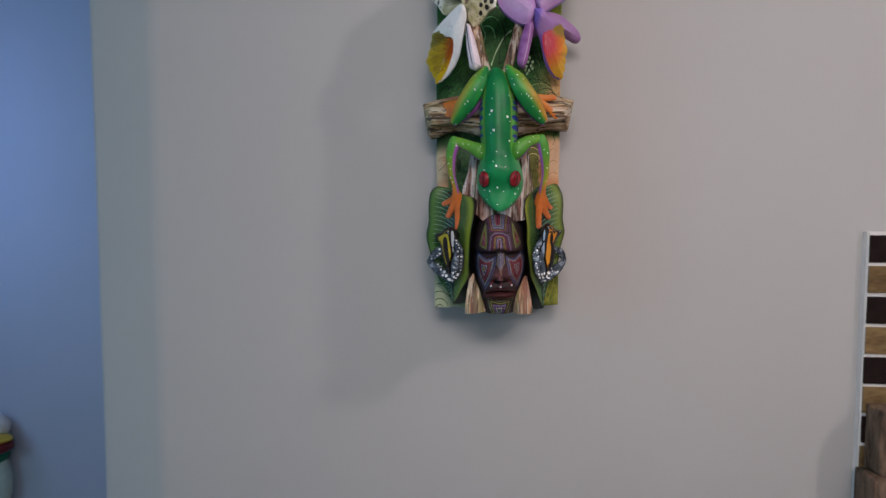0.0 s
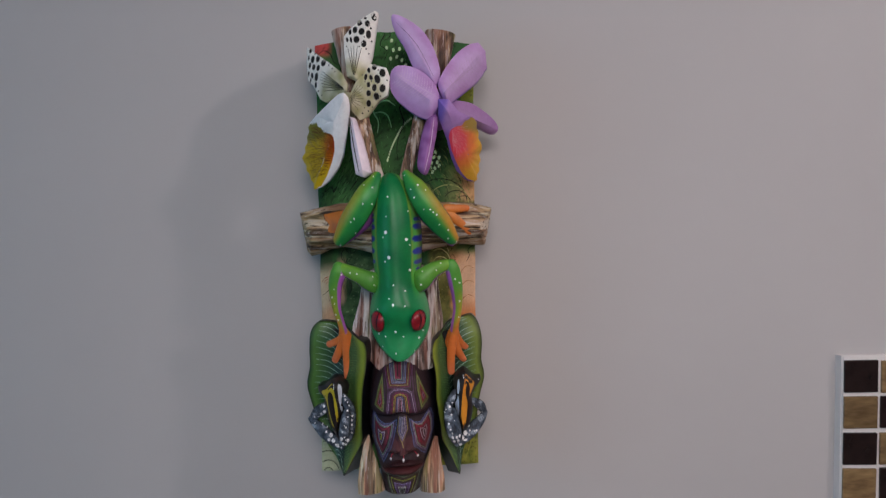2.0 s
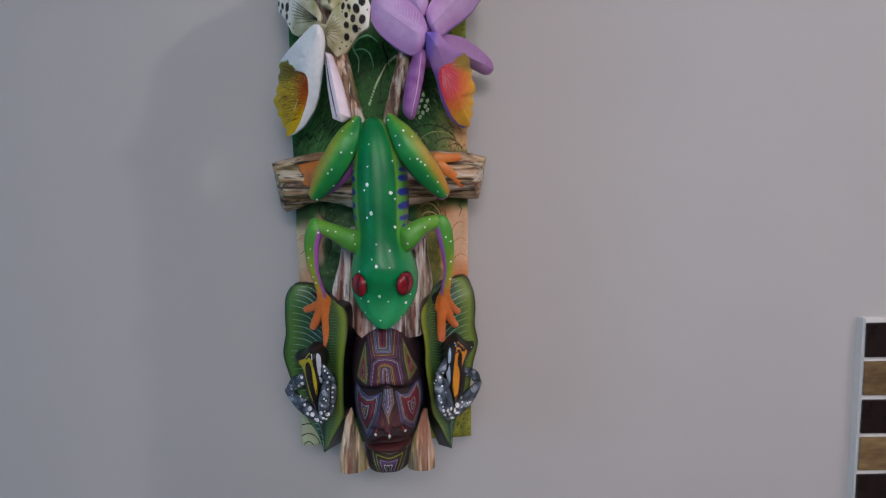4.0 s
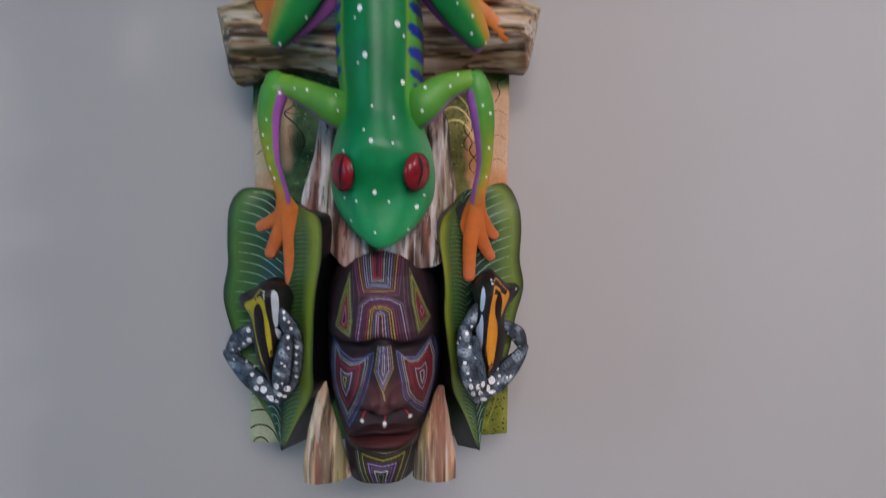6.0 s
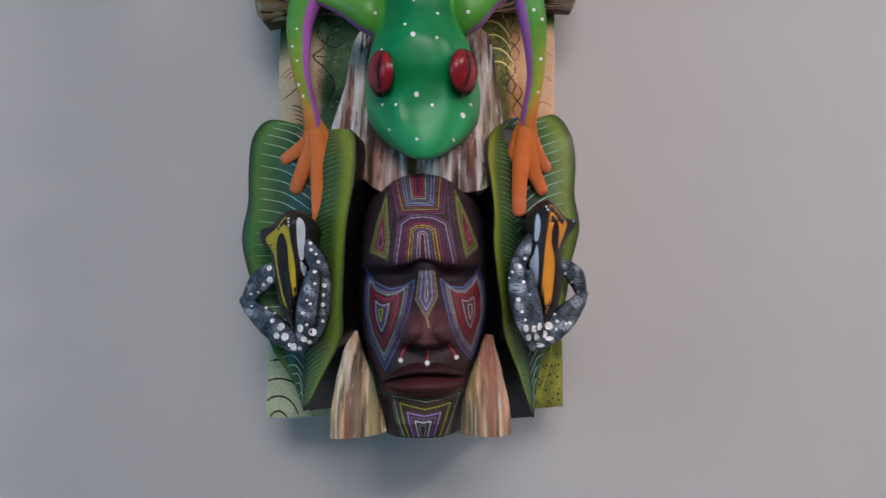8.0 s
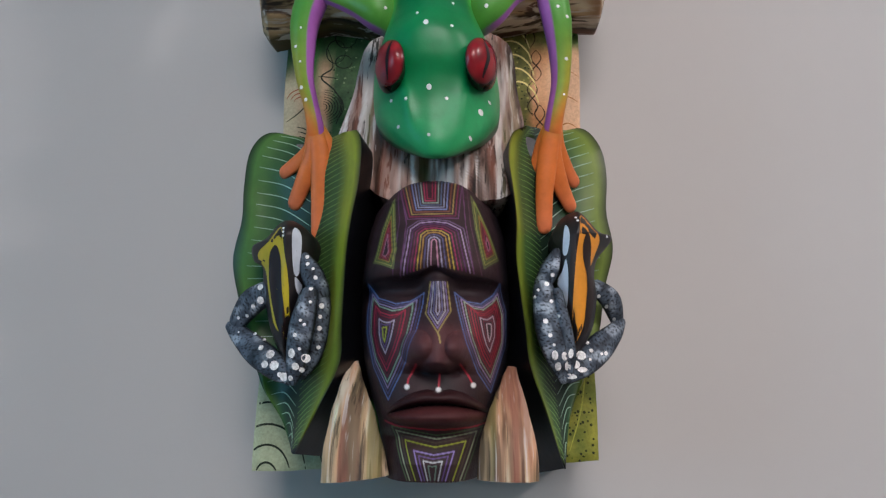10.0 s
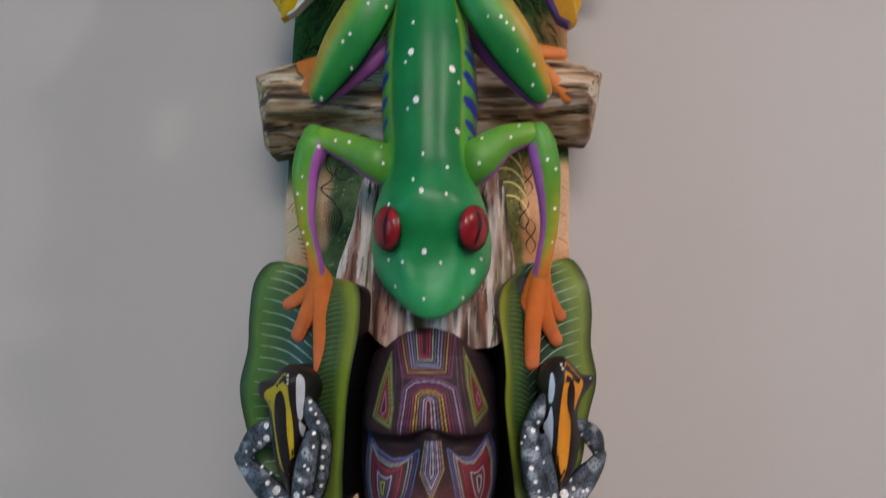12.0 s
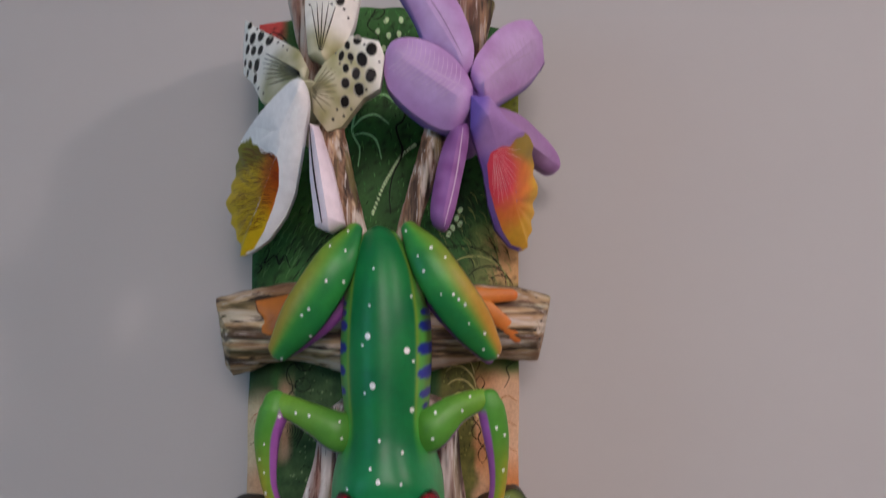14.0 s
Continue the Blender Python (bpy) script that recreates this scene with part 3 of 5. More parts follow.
# ---- leaves ----
def leaf(outer, mid, inner, shade_edge, shade_inner, lean, label):
    f = Form()
    n, m = 60, 17
    o, c, i = (spline(line, n) for line in (outer, mid, inner))
    dark, lime, warm, black = lin("17281e"), lin(shade_edge), lin(shade_inner), lin("0a0b10")
    grid = []
    for k in range(n):
        row = []
        for j in range(m):
            s = j / (m - 1)
            p = o[k] * (1 - s) * (1 - 2 * s) + c[k] * 4 * s * (1 - s) + i[k] * s * (2 * s - 1)
            h = p.z + 5 * math.sin(math.pi * min(1, max(0, s))) * 0.6 - (2.5 if j in (0, m - 1) else 0)
            colour = mix(mix(dark, lin("2c4a2a"), step(0.4, 0.2, s)), lime, step(0.24, 0.04, s)) if s < 0.5 else mix(mix(dark, lin("35502a"), step(0.55, 0.7, s)), warm, step(0.74, 0.92, s) * (0.5 + 0.5 * step(-235, -140, p.y)))
            colour = mix(colour, black, max(0.9 if j in (0, m - 1) else 0, step(0.93, 0.96, k / n)))
            row.append(f.add(p.x, p.y, h, colour))
        grid.append(row)
    for a, b in zip(grid, grid[1:]):
        f.f += [(a[j], a[j + 1], b[j + 1], b[j]) for j in range(m - 1)]
    edge = grid[0] + [r[-1] for r in grid[1:]] + grid[-1][-2::-1] + [r[0] for r in grid[-2:0:-1]]
    inside = set(r[-1] for r in grid)
    back = []
    for k in edge:
        x, z, h = f.v[k]
        low = step(-190, -240, z)
        back.append(f.add(x + (lean * (1 + 1.2 * low) if k in inside else 0), z - (6 * low if k in inside else 0), 84 if k in inside else max(82, h - 14), black))
    count = len(edge)
    # the dark side wall has its own edge ring, so that the paint ends sharply
    ring = [f.add(*f.v[k], black) for k in edge]
    f.f += [(ring[k], ring[(k + 1) % count], back[(k + 1) % count], back[k]) for k in range(count)]
    f.f.append(tuple(back))
    f.ground()
    vein, vein2 = lin("86a08c"), lin("6a8a4e")
    for k in range(1, n - 1):
        a, b = c[k], o[max(0, k - 1)]
        if k % 2:
            f.stroke([a.xy.lerp(b.xy, -0.04), a.xy.lerp(b.xy, 0.4) + Vector((0, 4.2)), a.xy.lerp(b.xy, 0.8) + Vector((0, 0.5))], vein, 0.62, 14)
        b = i[max(0, k - 1)]
        f.stroke([a.xy.lerp(b.xy, 0.1), a.xy.lerp(b.xy, 0.4) + Vector((0, 1.2)), a.xy.lerp(b.xy, 0.7)], vein2, 0.4, 8)
    return f.part("leaf", gloss_paint, carving, label)


leaf([(-75.5, -83.2, 100), (-98.7, -79.7, 106), (-110.4, -92.2, 108), (-112.5, -116.4, 110), (-112.4, -137.9, 110), (-116.9, -162.1, 108), (-111.8, -186.2, 108), (-102.8, -213.0, 108), (-93.2, -239.0, 110), (-79.4, -255.2, 116), (-69.0, -272.5, 128)],
     [(-62.0, -88.8, 112), (-67.1, -93.6, 112), (-66.6, -111.9, 118), (-68.3, -132.0, 114), (-69.0, -153.0, 114), (-69.7, -173.5, 114), (-72.0, -192.6, 106), (-72.2, -219.4, 108), (-72.1, -242.1, 112), (-70.4, -260.5, 120), (-68.2, -272.9, 130)],
     [(-42.1, -96.7, 150), (-34.6, -99.6, 160), (-32.0, -109.2, 161), (-33.0, -128.7, 160), (-36.4, -147.0, 158), (-38.8, -165.1, 156), (-39.9, -186.1, 154), (-40.7, -206.8, 152), (-41.5, -225.8, 150), (-53.5, -249.1, 142), (-66.3, -273.6, 135)],
     "42662a", "8a962a", 7, "green leaf with a dark folded edge and fine pale veins")
leaf([(82.5, -78.9, 100), (98.9, -74.8, 98), (108.6, -89.2, 104), (111.6, -108.9, 106), (110.6, -132.2, 106), (114.1, -154.5, 104), (108.4, -178.5, 104), (103.9, -205.2, 104), (95.5, -228.2, 106), (85.2, -250.3, 110), (80.8, -280.7, 112)],
     [(67.1, -81.6, 112), (67.9, -94.4, 112), (68.3, -112.6, 118), (69.6, -132.4, 114), (70.5, -153.1, 114), (72.0, -173.3, 114), (74.4, -192.3, 106), (75.4, -218.7, 108), (77.8, -241.0, 110), (79.5, -259.7, 110), (80.7, -281.5, 110)],
     [(58.3, -92.9, 148), (50.4, -100.4, 156), (48.4, -113.4, 156), (51.0, -132.0, 154), (52.7, -148.8, 152), (52.3, -167.0, 150), (54.2, -185.1, 148), (57.0, -205.9, 146), (59.2, -225.0, 144), (68.1, -248.5, 130), (80.2, -281.6, 112)],
     "66762f", "808e2a", -7, "olive green leaf with a dark folded edge and fine pale veins")


# ---- stumps beside the mask ----
stump_colour = bark_colour(("8c7c5e", "b89c7c", "dcd0b4", "4e463c"), False, 3.4)
for apex, base in (([(-36.8, -223.8, 126, 2.5), (-35.0, -238.8, 144, 7.2), (-32.6, -253.1, 154, 11.7), (-30.8, -268.2, 160, 14.9), (-29.2, -282.2, 161, 16.8)], 0), ([(50.9, -226.1, 126, 2.5), (48.9, -241.1, 142, 7.2), (47.1, -255.3, 152, 11.7), (46.2, -269.6, 158, 14.3), (46.0, -282.1, 159, 15.3)], 1)):
    stump = Form().loft(apex, lambda u, a, x, z, h: mix(stump_colour(x, z), lin("c07c62"), 0.3 * step(0.1, 0.4, rough(x, z * 0.15, 8, base + 0.5))), n=90, steps=46, flat=0.72, cap=False)
    stump.v = [(x + 0.9 * rough(x, z * 0.2, 4, h * 0.1), z, h + 1.2 * rough(x, z * 0.2, 3, 2)) for x, z, h in stump.v]
    stump.part("stump", stump_paint, carving, "cream and brown streaked bark stump")

# ---- the mask: one mesh with its painted lines ----
mask = Form()
MX = 7.5
CENTRE = ((-121, 136), (-128, 151), (-140, 163), (-160, 172), (-176, 175), (-184, 173), (-192, 169), (-205, 170), (-220, 172), (-232, 172), (-240, 174), (-252, 175), (-262, 171), (-274, 175), (-283, 171))
WIDTH = ((-120, 8), (-122, 18), (-126, 27), (-132, 34), (-140, 39), (-155, 43), (-180, 45), (-205, 45), (-225, 42), (-240, 38), (-255, 33), (-270, 31), (-283, 30))


def along(table, z):
    return float(np.interp(-z, [-p[0] for p in table], [p[1] for p in table]))


def mouth(x):
    """Upper edge, mouth line and lower edge of the lips at x, and how far out from their middle."""
    q = min(1.0, abs(x - 4.7) / 27)
    return -238.6 - 12.5 * q ** 2.3 - 1.3 * math.exp(-((x - 4.7) / 4) ** 2), -246.2 - 5.6 * q ** 2, -257.6 + 5.0 * q ** 3, q


def mask_height(x, z):
    s = min(1.0, abs(x) / along(WIDTH, z))
    bell = lambda v, w: math.exp(-(v / w) ** 2)  # noqa: E731
    h = 92 + (along(CENTRE, z) - 92) * max(0.0, 1 - s ** 3.2) ** 0.62
    # brow with a hard lower edge, peaked over the nose, and hollow sockets under it
    brow = -183.2 + 4.2 * bell(x - 2.6, 7)
    h += 4.2 * step(brow - 1.6, brow + 0.8, z) * step(brow + 16, brow + 2, z) * step(44, 34, abs(x))
    h -= 6.0 * bell(z - brow + 5, 5) * (1 - 0.8 * bell(x - 4, 7)) * step(46, 38, abs(x))
    # nose: bridge, ball and two wings, undercut by the nostrils
    h += 22 * bell(x - 4, 6.5 + 6 * step(-192, -222, z)) * step(-181, -190, z) * step(-232, -226.5, z) * (0.28 + 0.72 * step(-188, -222, z))
    for side in (-6.2, 16.2):
        d = math.hypot((x - side) / 8.4, (z + 219) / 8.6)
        h += 10 * max(0.0, 1 - d * d)
    h -= 8 * bell(z + 228.5, 2.6) * (bell(x + 3.8, 3.6) + bell(x - 13, 3.6))
    h += 4.5 * bell(z + 211, 13) * (bell(x - 29, 10) + bell(x + 23, 10))
    # lips
    up, line, down, q = mouth(x)
    if q < 1:
        if line < z < up:
            h += 7.5 * math.sin(math.pi * (z - line) / (up - line)) ** 0.55 * (1 - q ** 3)
        elif down < z <= line:
            h += 10 * math.sin(math.pi * (z - down) / (line - down)) ** 0.6 * (1 - q ** 3)
        h -= 3.5 * bell(z - line, 1.2) * (1 - q ** 4)
    return h - 4 * bell(z + 262, 3.2) * step(36, 20, abs(x))


def mask_colour(x, z):
    base = mix(lin("332326"), lin("261d20"), 0.5 + rough(x, z, 14, 3))
    up, line, down, q = mouth(x)
    if q < 1:
        # upper lip darkened: it faces down, its shade is in the paint
        base = mix(base, lin("2a1618"), step(line, line + 0.6, z) * step(up + 0.5, up - 0.4, z))
        base = mix(base, lin("3c1d1e"), step(line, line - 0.8, z) * step(down - 0.5, down + 0.5, z))
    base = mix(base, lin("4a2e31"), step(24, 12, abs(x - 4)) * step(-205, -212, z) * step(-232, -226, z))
    # darker sockets under the brow, their shade put into the paint
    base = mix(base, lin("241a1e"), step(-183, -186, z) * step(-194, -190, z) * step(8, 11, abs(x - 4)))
    # darker and bluer towards the sides
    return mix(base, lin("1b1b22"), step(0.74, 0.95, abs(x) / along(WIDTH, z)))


MASK_I, MASK_J = 280, 400
rows = []
for j in range(MASK_J + 1):
    z = -120.5 - 162 * j / MASK_J
    row = []
    for i in range(MASK_I + 1):
        s = -1 + 2 * i / MASK_I
        s = math.copysign(1 - (1 - abs(s)) ** 1.35, s)
        x = s * along(WIDTH, z)
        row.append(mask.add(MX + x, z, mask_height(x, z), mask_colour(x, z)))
    rows.append(row)
for a, b in zip(rows, rows[1:]):
    mask.f += [(a[i], a[i + 1], b[i + 1], b[i]) for i in range(MASK_I)]
front = np.array(mask.v)[:, :2]
rim = rows[0] + [r[-1] for r in rows[1:]] + rows[-1][-2::-1] + [r[0] for r in rows[-2:0:-1]]
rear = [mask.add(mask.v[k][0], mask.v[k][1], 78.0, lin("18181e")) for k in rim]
mask.f += [(rim[k], rim[(k + 1) % len(rim)], rear[(k + 1) % len(rim)], rear[k]) for k in range(len(rim))]
mask.f.append(tuple(rear))


def mask_line(points, colour, width):
    """A thin painted line: every point of the fine surface near the line takes its colour."""
    pts = [np.array(p[:2], float) for p in points]
    for a, b in zip(pts, pts[1:]):
        lo, hi = np.minimum(a, b) - width, np.maximum(a, b) + width
        near = np.nonzero((front > lo).all(axis=1) & (front < hi).all(axis=1))[0]
        d = b - a
        f = np.clip(((front[near] - a) @ d) / max(1e-9, d @ d), 0, 1)
        gap = np.linalg.norm(front[near] - a - f[:, None] * d, axis=1)
        for k, g in zip(near, gap):
            cover = step(width * 0.75, width * 0.35, g)
            if cover > 0:
                mask.c[k] = mix(mask.c[k], colour, 0.95 * cover)


def nested(outer, inner, tones, closed=True, width=0.56):
    """Painted lines one inside the other, from the outer loop to the inner one."""
    a, b = ([Vector((*p, 0)) for p in line] for line in (outer, inner))
    for k, tone in enumerate(tones):
        f = k / (len(tones) - 1)
        loop = [tuple(p.lerp(q, f).xy) for p, q in zip(a, b)]
        mask_line(loop + loop[:1] if closed else loop, lin(tone, 0.85), width)


nested([(-11.3, -131.6), (-5.1, -152.5), (21.3, -151.8), (23.1, -127.6)], [(2.7, -121.5), (4.8, -140.0), (7.5, -140.0), (6.2, -121.6)],
       ("6a4468", "7a2c4c", "a08a4e", "7a4a3a", "7884b4", "8c90a8", "5a6a8a", "94a89a", "a03a58", "8a2a48"), False)
nested([(-7.6, -183.4), (-4.5, -157.6), (0.6, -153.7), (8.8, -152.8), (16.4, -153.7), (24.0, -157.6), (29.4, -181.7)],
       [(7.9, -178.4), (7.8, -165.3), (8.4, -164.4), (9.1, -164.1), (9.8, -164.4), (10.3, -165.3), (11.6, -179.0)],
       ("70587a", "a890b4", "5a3060", "6a2c52", "96305a", "b09a3c", "a8803a", "5a5680", "a29cb8", "c08ca4"), False)
nested([(-11.6, -183.0), (-9.4, -153.0), (-12.6, -128.5)], [(-7.6, -183.4), (-5.5, -155.0), (-10.6, -130.5)], ("5a3c58", "6a4468"), False, 0.5)
nested([(33.4, -182.0), (27.6, -155.0), (25.2, -126.5)], [(29.4, -181.7), (25.0, -155.0), (23.1, -127.6)], ("5a3c4c", "6a4468"), False, 0.5)
for outer, inner in (([(-13.4, -137.8), (-10.3, -168.7), (-11.2, -179.6), (-23.0, -174.2), (-18.8, -156.2)], [(-15.5, -159.8), (-14.6, -170.3), (-16.1, -172.5), (-17.8, -170.9), (-16.8, -166.1)]),
                     ([(27.8, -135.3), (36.2, -154.3), (42.7, -170.2), (34.7, -178.3), (30.1, -156.3)], [(36.1, -160.1), (37.3, -162.9), (37.9, -165.9), (36.9, -167.5), (35.8, -163.5)])):
    nested(outer, inner, ("6c7446", "8e924e", "5c6a3c", "8c7a3c", "7a3038", "8c3448", "a06a80"))
nested([(-27.3, -183.6), (-20.5, -192.3), (-10.1, -196.6), (-2.8, -195.4), (4.2, -191.2), (3.8, -196.9), (0.9, -212.1), (-3.8, -225.7), (-13.1, -244.1), (-22.5, -227.8), (-27.5, -209.8)],
       [(-16.8, -208.9), (-16.2, -208.6), (-15.5, -208.7), (-14.9, -208.7), (-14.3, -208.5), (-14.5, -209.9), (-14.8, -212.2), (-15.0, -214.1), (-15.3, -215.8), (-16.0, -214.1), (-16.4, -211.2)],
       ("6274a8", "4a4a74", "8c80a8", "86a490", "5a2434", "a02a48", "7a2038", "4c2032", "a8a0b4", "5a4878", "a0a83c"))
nested([(19.5, -190.5), (25.7, -195.1), (32.9, -195.8), (39.6, -189.4), (43.5, -182.9), (47.4, -195.9), (47.4, -214.2), (38.3, -240.2), (31.3, -230.6), (25.7, -217.2), (21.5, -200.3)],
       [(35.8, -206.2), (36.4, -205.9), (37.0, -205.8), (37.6, -205.7), (38.3, -205.9), (38.5, -207.9), (38.2, -211.7), (37.3, -214.7), (36.7, -212.7), (36.4, -210.5), (36.1, -208.2)],
       ("6274a8", "54547c", "9a86ac", "94a08c", "7a2630", "9a2a3c", "8a2636", "7a2434", "b098a4", "6a2c3c", "b8a4ac"))
nested([(7.5, -186.0), (5.5, -202.5), (12.1, -212.8), (17.9, -200.9), (15.9, -185.9)], [(11.0, -186.2), (10.8, -201.7), (11.7, -203.8), (12.6, -201.7), (11.6, -186.2)],
       ("a8985c", "8878a8", "b4b0bc", "6c6a94", "a8a4b8"), False)
mask_line([(12.1, -212.8), (12.9, -214.7), (13.5, -217.7)], lin("a8985c", 0.9), 0.7)
nested([(-2.8, -281.7), (-11.3, -256.6), (11.3, -260.9), (33.8, -257.4), (24.3, -282.0)], [(8.6, -281.4), (7.6, -274.5), (9.5, -274.9), (11.4, -274.5), (10.6, -281.4)],
       ("56684a", "98a284", "4c4438", "96a03a", "3a3428", "8c7cb8", "604a80", "b4b8bc", "6e8476"), False)
mask_line([(-15.5, -254.5), (-8.7, -256.5), (10.8, -258.2), (29.9, -256.9), (36.7, -255.6)], lin("a82c40", 1.0), 0.7)
for points in ([(1.4, -227.2), (-2.7, -233.8), (-3.4, -237.8)], [(12.6, -231.6), (12.3, -235.3), (12.1, -239.1)], [(22.7, -227.0), (26.6, -232.1), (29.1, -236.7)]):
    mask_line(points, lin("b03444", 1.1), 0.8)
    mask_line([points[-1], points[-1]], lin("e4e0dc"), 2.3)
mask.part("mask", painted("mask_paint", 0.45, 0.2, (1, 1, 0.4), 300.0, 0.35), carving, "dark brown carved mask painted with thin coloured lines")

# ---- the green tree frog ----
BACK, DEEP, LIME, YELLOW = lin("146c34"), lin("0d5f34"), lin("54842a"), lin("8e9c2c")
PURPLE, ORANGE, AMBER = lin("8c4f98"), lin("b8642c"), lin("b07a2c")


def body_colour(side, x, z):
    """side: 0 on the crest, 1 at the flank's edge."""
    deep = mix(BACK, DEEP, 0.5 + rough(x, z, 22, 3))
    flank = mix(lin("3f8c3a"), lin("54a03c"), 0.5 + rough(x, z, 12, 5))
    c = mix(deep, flank, step(0.62, 0.76, side))
    c = mix(c, YELLOW, 0.55 * math.exp(-((side - 0.70) / 0.03) ** 2) * step(-30, 0, z))
    c = mix(c, LIME, step(0.8, 0.92, side) * step(-20, 10, z))
    head = mix(mix(lin("136a38"), lin("187442"), 0.5 + rough(x, z, 20, 3)), lin("3c965c"), 0.75 * step(0.5, 0.95, side) + 0.45 * step(-72, -116, z))
    c = mix(c, head, step(-28, -48, z))
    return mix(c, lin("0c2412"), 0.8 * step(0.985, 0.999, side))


BODY = [(108, 0, 6, 150, 118), (104, 0.5, 13, 156, 115), (95, 1.5, 19, 163, 112), (79, 3, 25.5, 169, 108), (60, 4, 29, 173, 106), (44, 4.5, 31, 175, 105), (20, 4.7, 31.5, 176, 105), (0, 5, 30.5, 176, 105), (-15, 5.5, 29, 176, 106), (-28, 6, 29.5, 177, 107)]
HEAD = [(-40, 6.5, 32.5, 181, 108), (-53, 7, 36, 186, 109), (-65, 7.4, 37.6, 184.5, 112), (-77, 7.8, 37.4, 178, 118), (-88, 8.2, 35.2, 175, 126), (-98, 8.6, 29.6, 175, 136), (-105, 9, 24, 175.5, 145), (-111, 9.2, 17.6, 175.5, 154), (-115.5, 9.4, 11.8, 174.5, 161), (-118.6, 9.5, 6.4, 173, 166), (-119.8, 9.5, 2, 171, 168)]
frog = Form()
AROUND = 97
body_rows = []
for z, cx, w, crest, base in spline(BODY + HEAD, 260):
    row = []
    for j in range(AROUND):
        a = math.pi * j / (AROUND - 1)
        c = math.cos(a)
        x = cx + w * c
        h = base + (crest - base) * math.sin(a) ** 0.72
        # ridges along the back, a saddle between the eyes, ridges from the eyes to the snout
        h += 0.8 * math.exp(-((abs(c) - 0.7) / 0.12) ** 2) * step(-40, -10, z) * step(110, 90, z)
        h -= 3.2 * math.exp(-((x - cx) / 15) ** 2 - ((z + 60) / 15) ** 2)
        h += 2.4 * math.exp(-((abs(x - cx) - 15 - 0.1 * (z + 95)) / 5) ** 2 - ((z + 92) / 13) ** 2)
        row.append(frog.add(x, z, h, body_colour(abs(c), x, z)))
    body_rows.append(row)
for a, b in zip(body_rows, body_rows[1:]):
    frog.f += [(a[j], a[j + 1], b[j + 1], b[j]) for j in range(AROUND - 1)]
    frog.f.append((a[-1], a[0], b[0], b[-1]))
BLUE = lin("18278c")
FLANK = [(-22.6, 57, 3.0), (-23.6, 51, 4.2), (-24.4, 42.5, 6.2), (-25.0, 28.5, 6.6), (-24.8, 13.6, 5.8), (-22.8, 0.6, 4.2), (32.0, 52, 4.0), (32.8, 43, 5.8), (33.2, 28, 6.8), (33.4, 12.4, 6.8), (32.8, -0.8, 5.0), (31.8, -9.0, 2.2), (31.2, -14.5, 1.5)]
for k, (x, z, h) in enumerate(frog.v):
    for cx, cz, size in FLANK:
        gap = math.hypot((x - cx) / size, (z - cz) / (0.62 * size))
        if gap < 1.1:
            frog.c[k] = mix(frog.c[k], BLUE, step(1.1, 0.9, gap))
frog.f += [tuple(body_rows[0]), tuple(reversed(body_rows[-1]))]
frog.ground()
WHITE = lin("d4fae4")
for points, r in (([(-4.2, 36.6), (20.1, 27.7), (-0.6, 6.6)], 2.2), ([(23.5, -9.2), (3.9, -49.1), (5.6, -82.5), (-20.5, -28.5), (33.1, -92.0), (34.5, -27.5)], 1.7), ([(24.1, 20.9), (-5.5, 1.9), (-1.5, 78.9), (-3.4, 55.6), (22.3, 61.5), (4.0, -26.2), (18.0, -33.5), (17.7, -50.7), (-15.2, -55.3), (14.9, -88.5), (-6.7, -88.1), (-15.4, -86.1), (-11.1, -101.5), (5.8, -109.0), (27.5, -107.5), (38.0, -84.0), (-1.0, -42.0), (-7.5, 31.0)], 1.0)):
    for x, z in points:
        frog.dot(x, z, r * 0.85, WHITE, r, random.random(), 0.5)
body = frog.part("tree_frog", gloss_paint, carving, "glossy green tree frog carved head down with white dots")


def limb(name, stations, colour, label="", flat=1.0, n=18, dots=(), parent=None):
    f = Form().loft(stations, colour, n=2 * n, flat=flat)
    if dots:
        f.ground()
        for x, z, _ in dots:
            f.dot(x, z, random.uniform(0.7, 1.2), WHITE, None, 0, 0.5)
    return f.part(name, gloss_paint, parent or body, label)


def thigh_colour(edge):
    def colour(u, a, x, z, h):
        outer = -edge * math.cos(math.radians(a))
        warm = mix(mix(LIME, lin("6a8a2a"), 0.5), AMBER, (0.5 if edge < 0 else 0.9) * step(0.2, 0.8, u))
        c = mix(lin("2a7c36"), DEEP, 0.4 + 0.6 * rough(x, z, 16, 2))
        c = mix(c, lin("4c9434"), 0.6 * step(-0.3, 0.3, outer))
        c = mix(c, warm, step(0.0, 0.72, outer))
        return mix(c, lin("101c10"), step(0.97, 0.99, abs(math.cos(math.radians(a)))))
    return colour


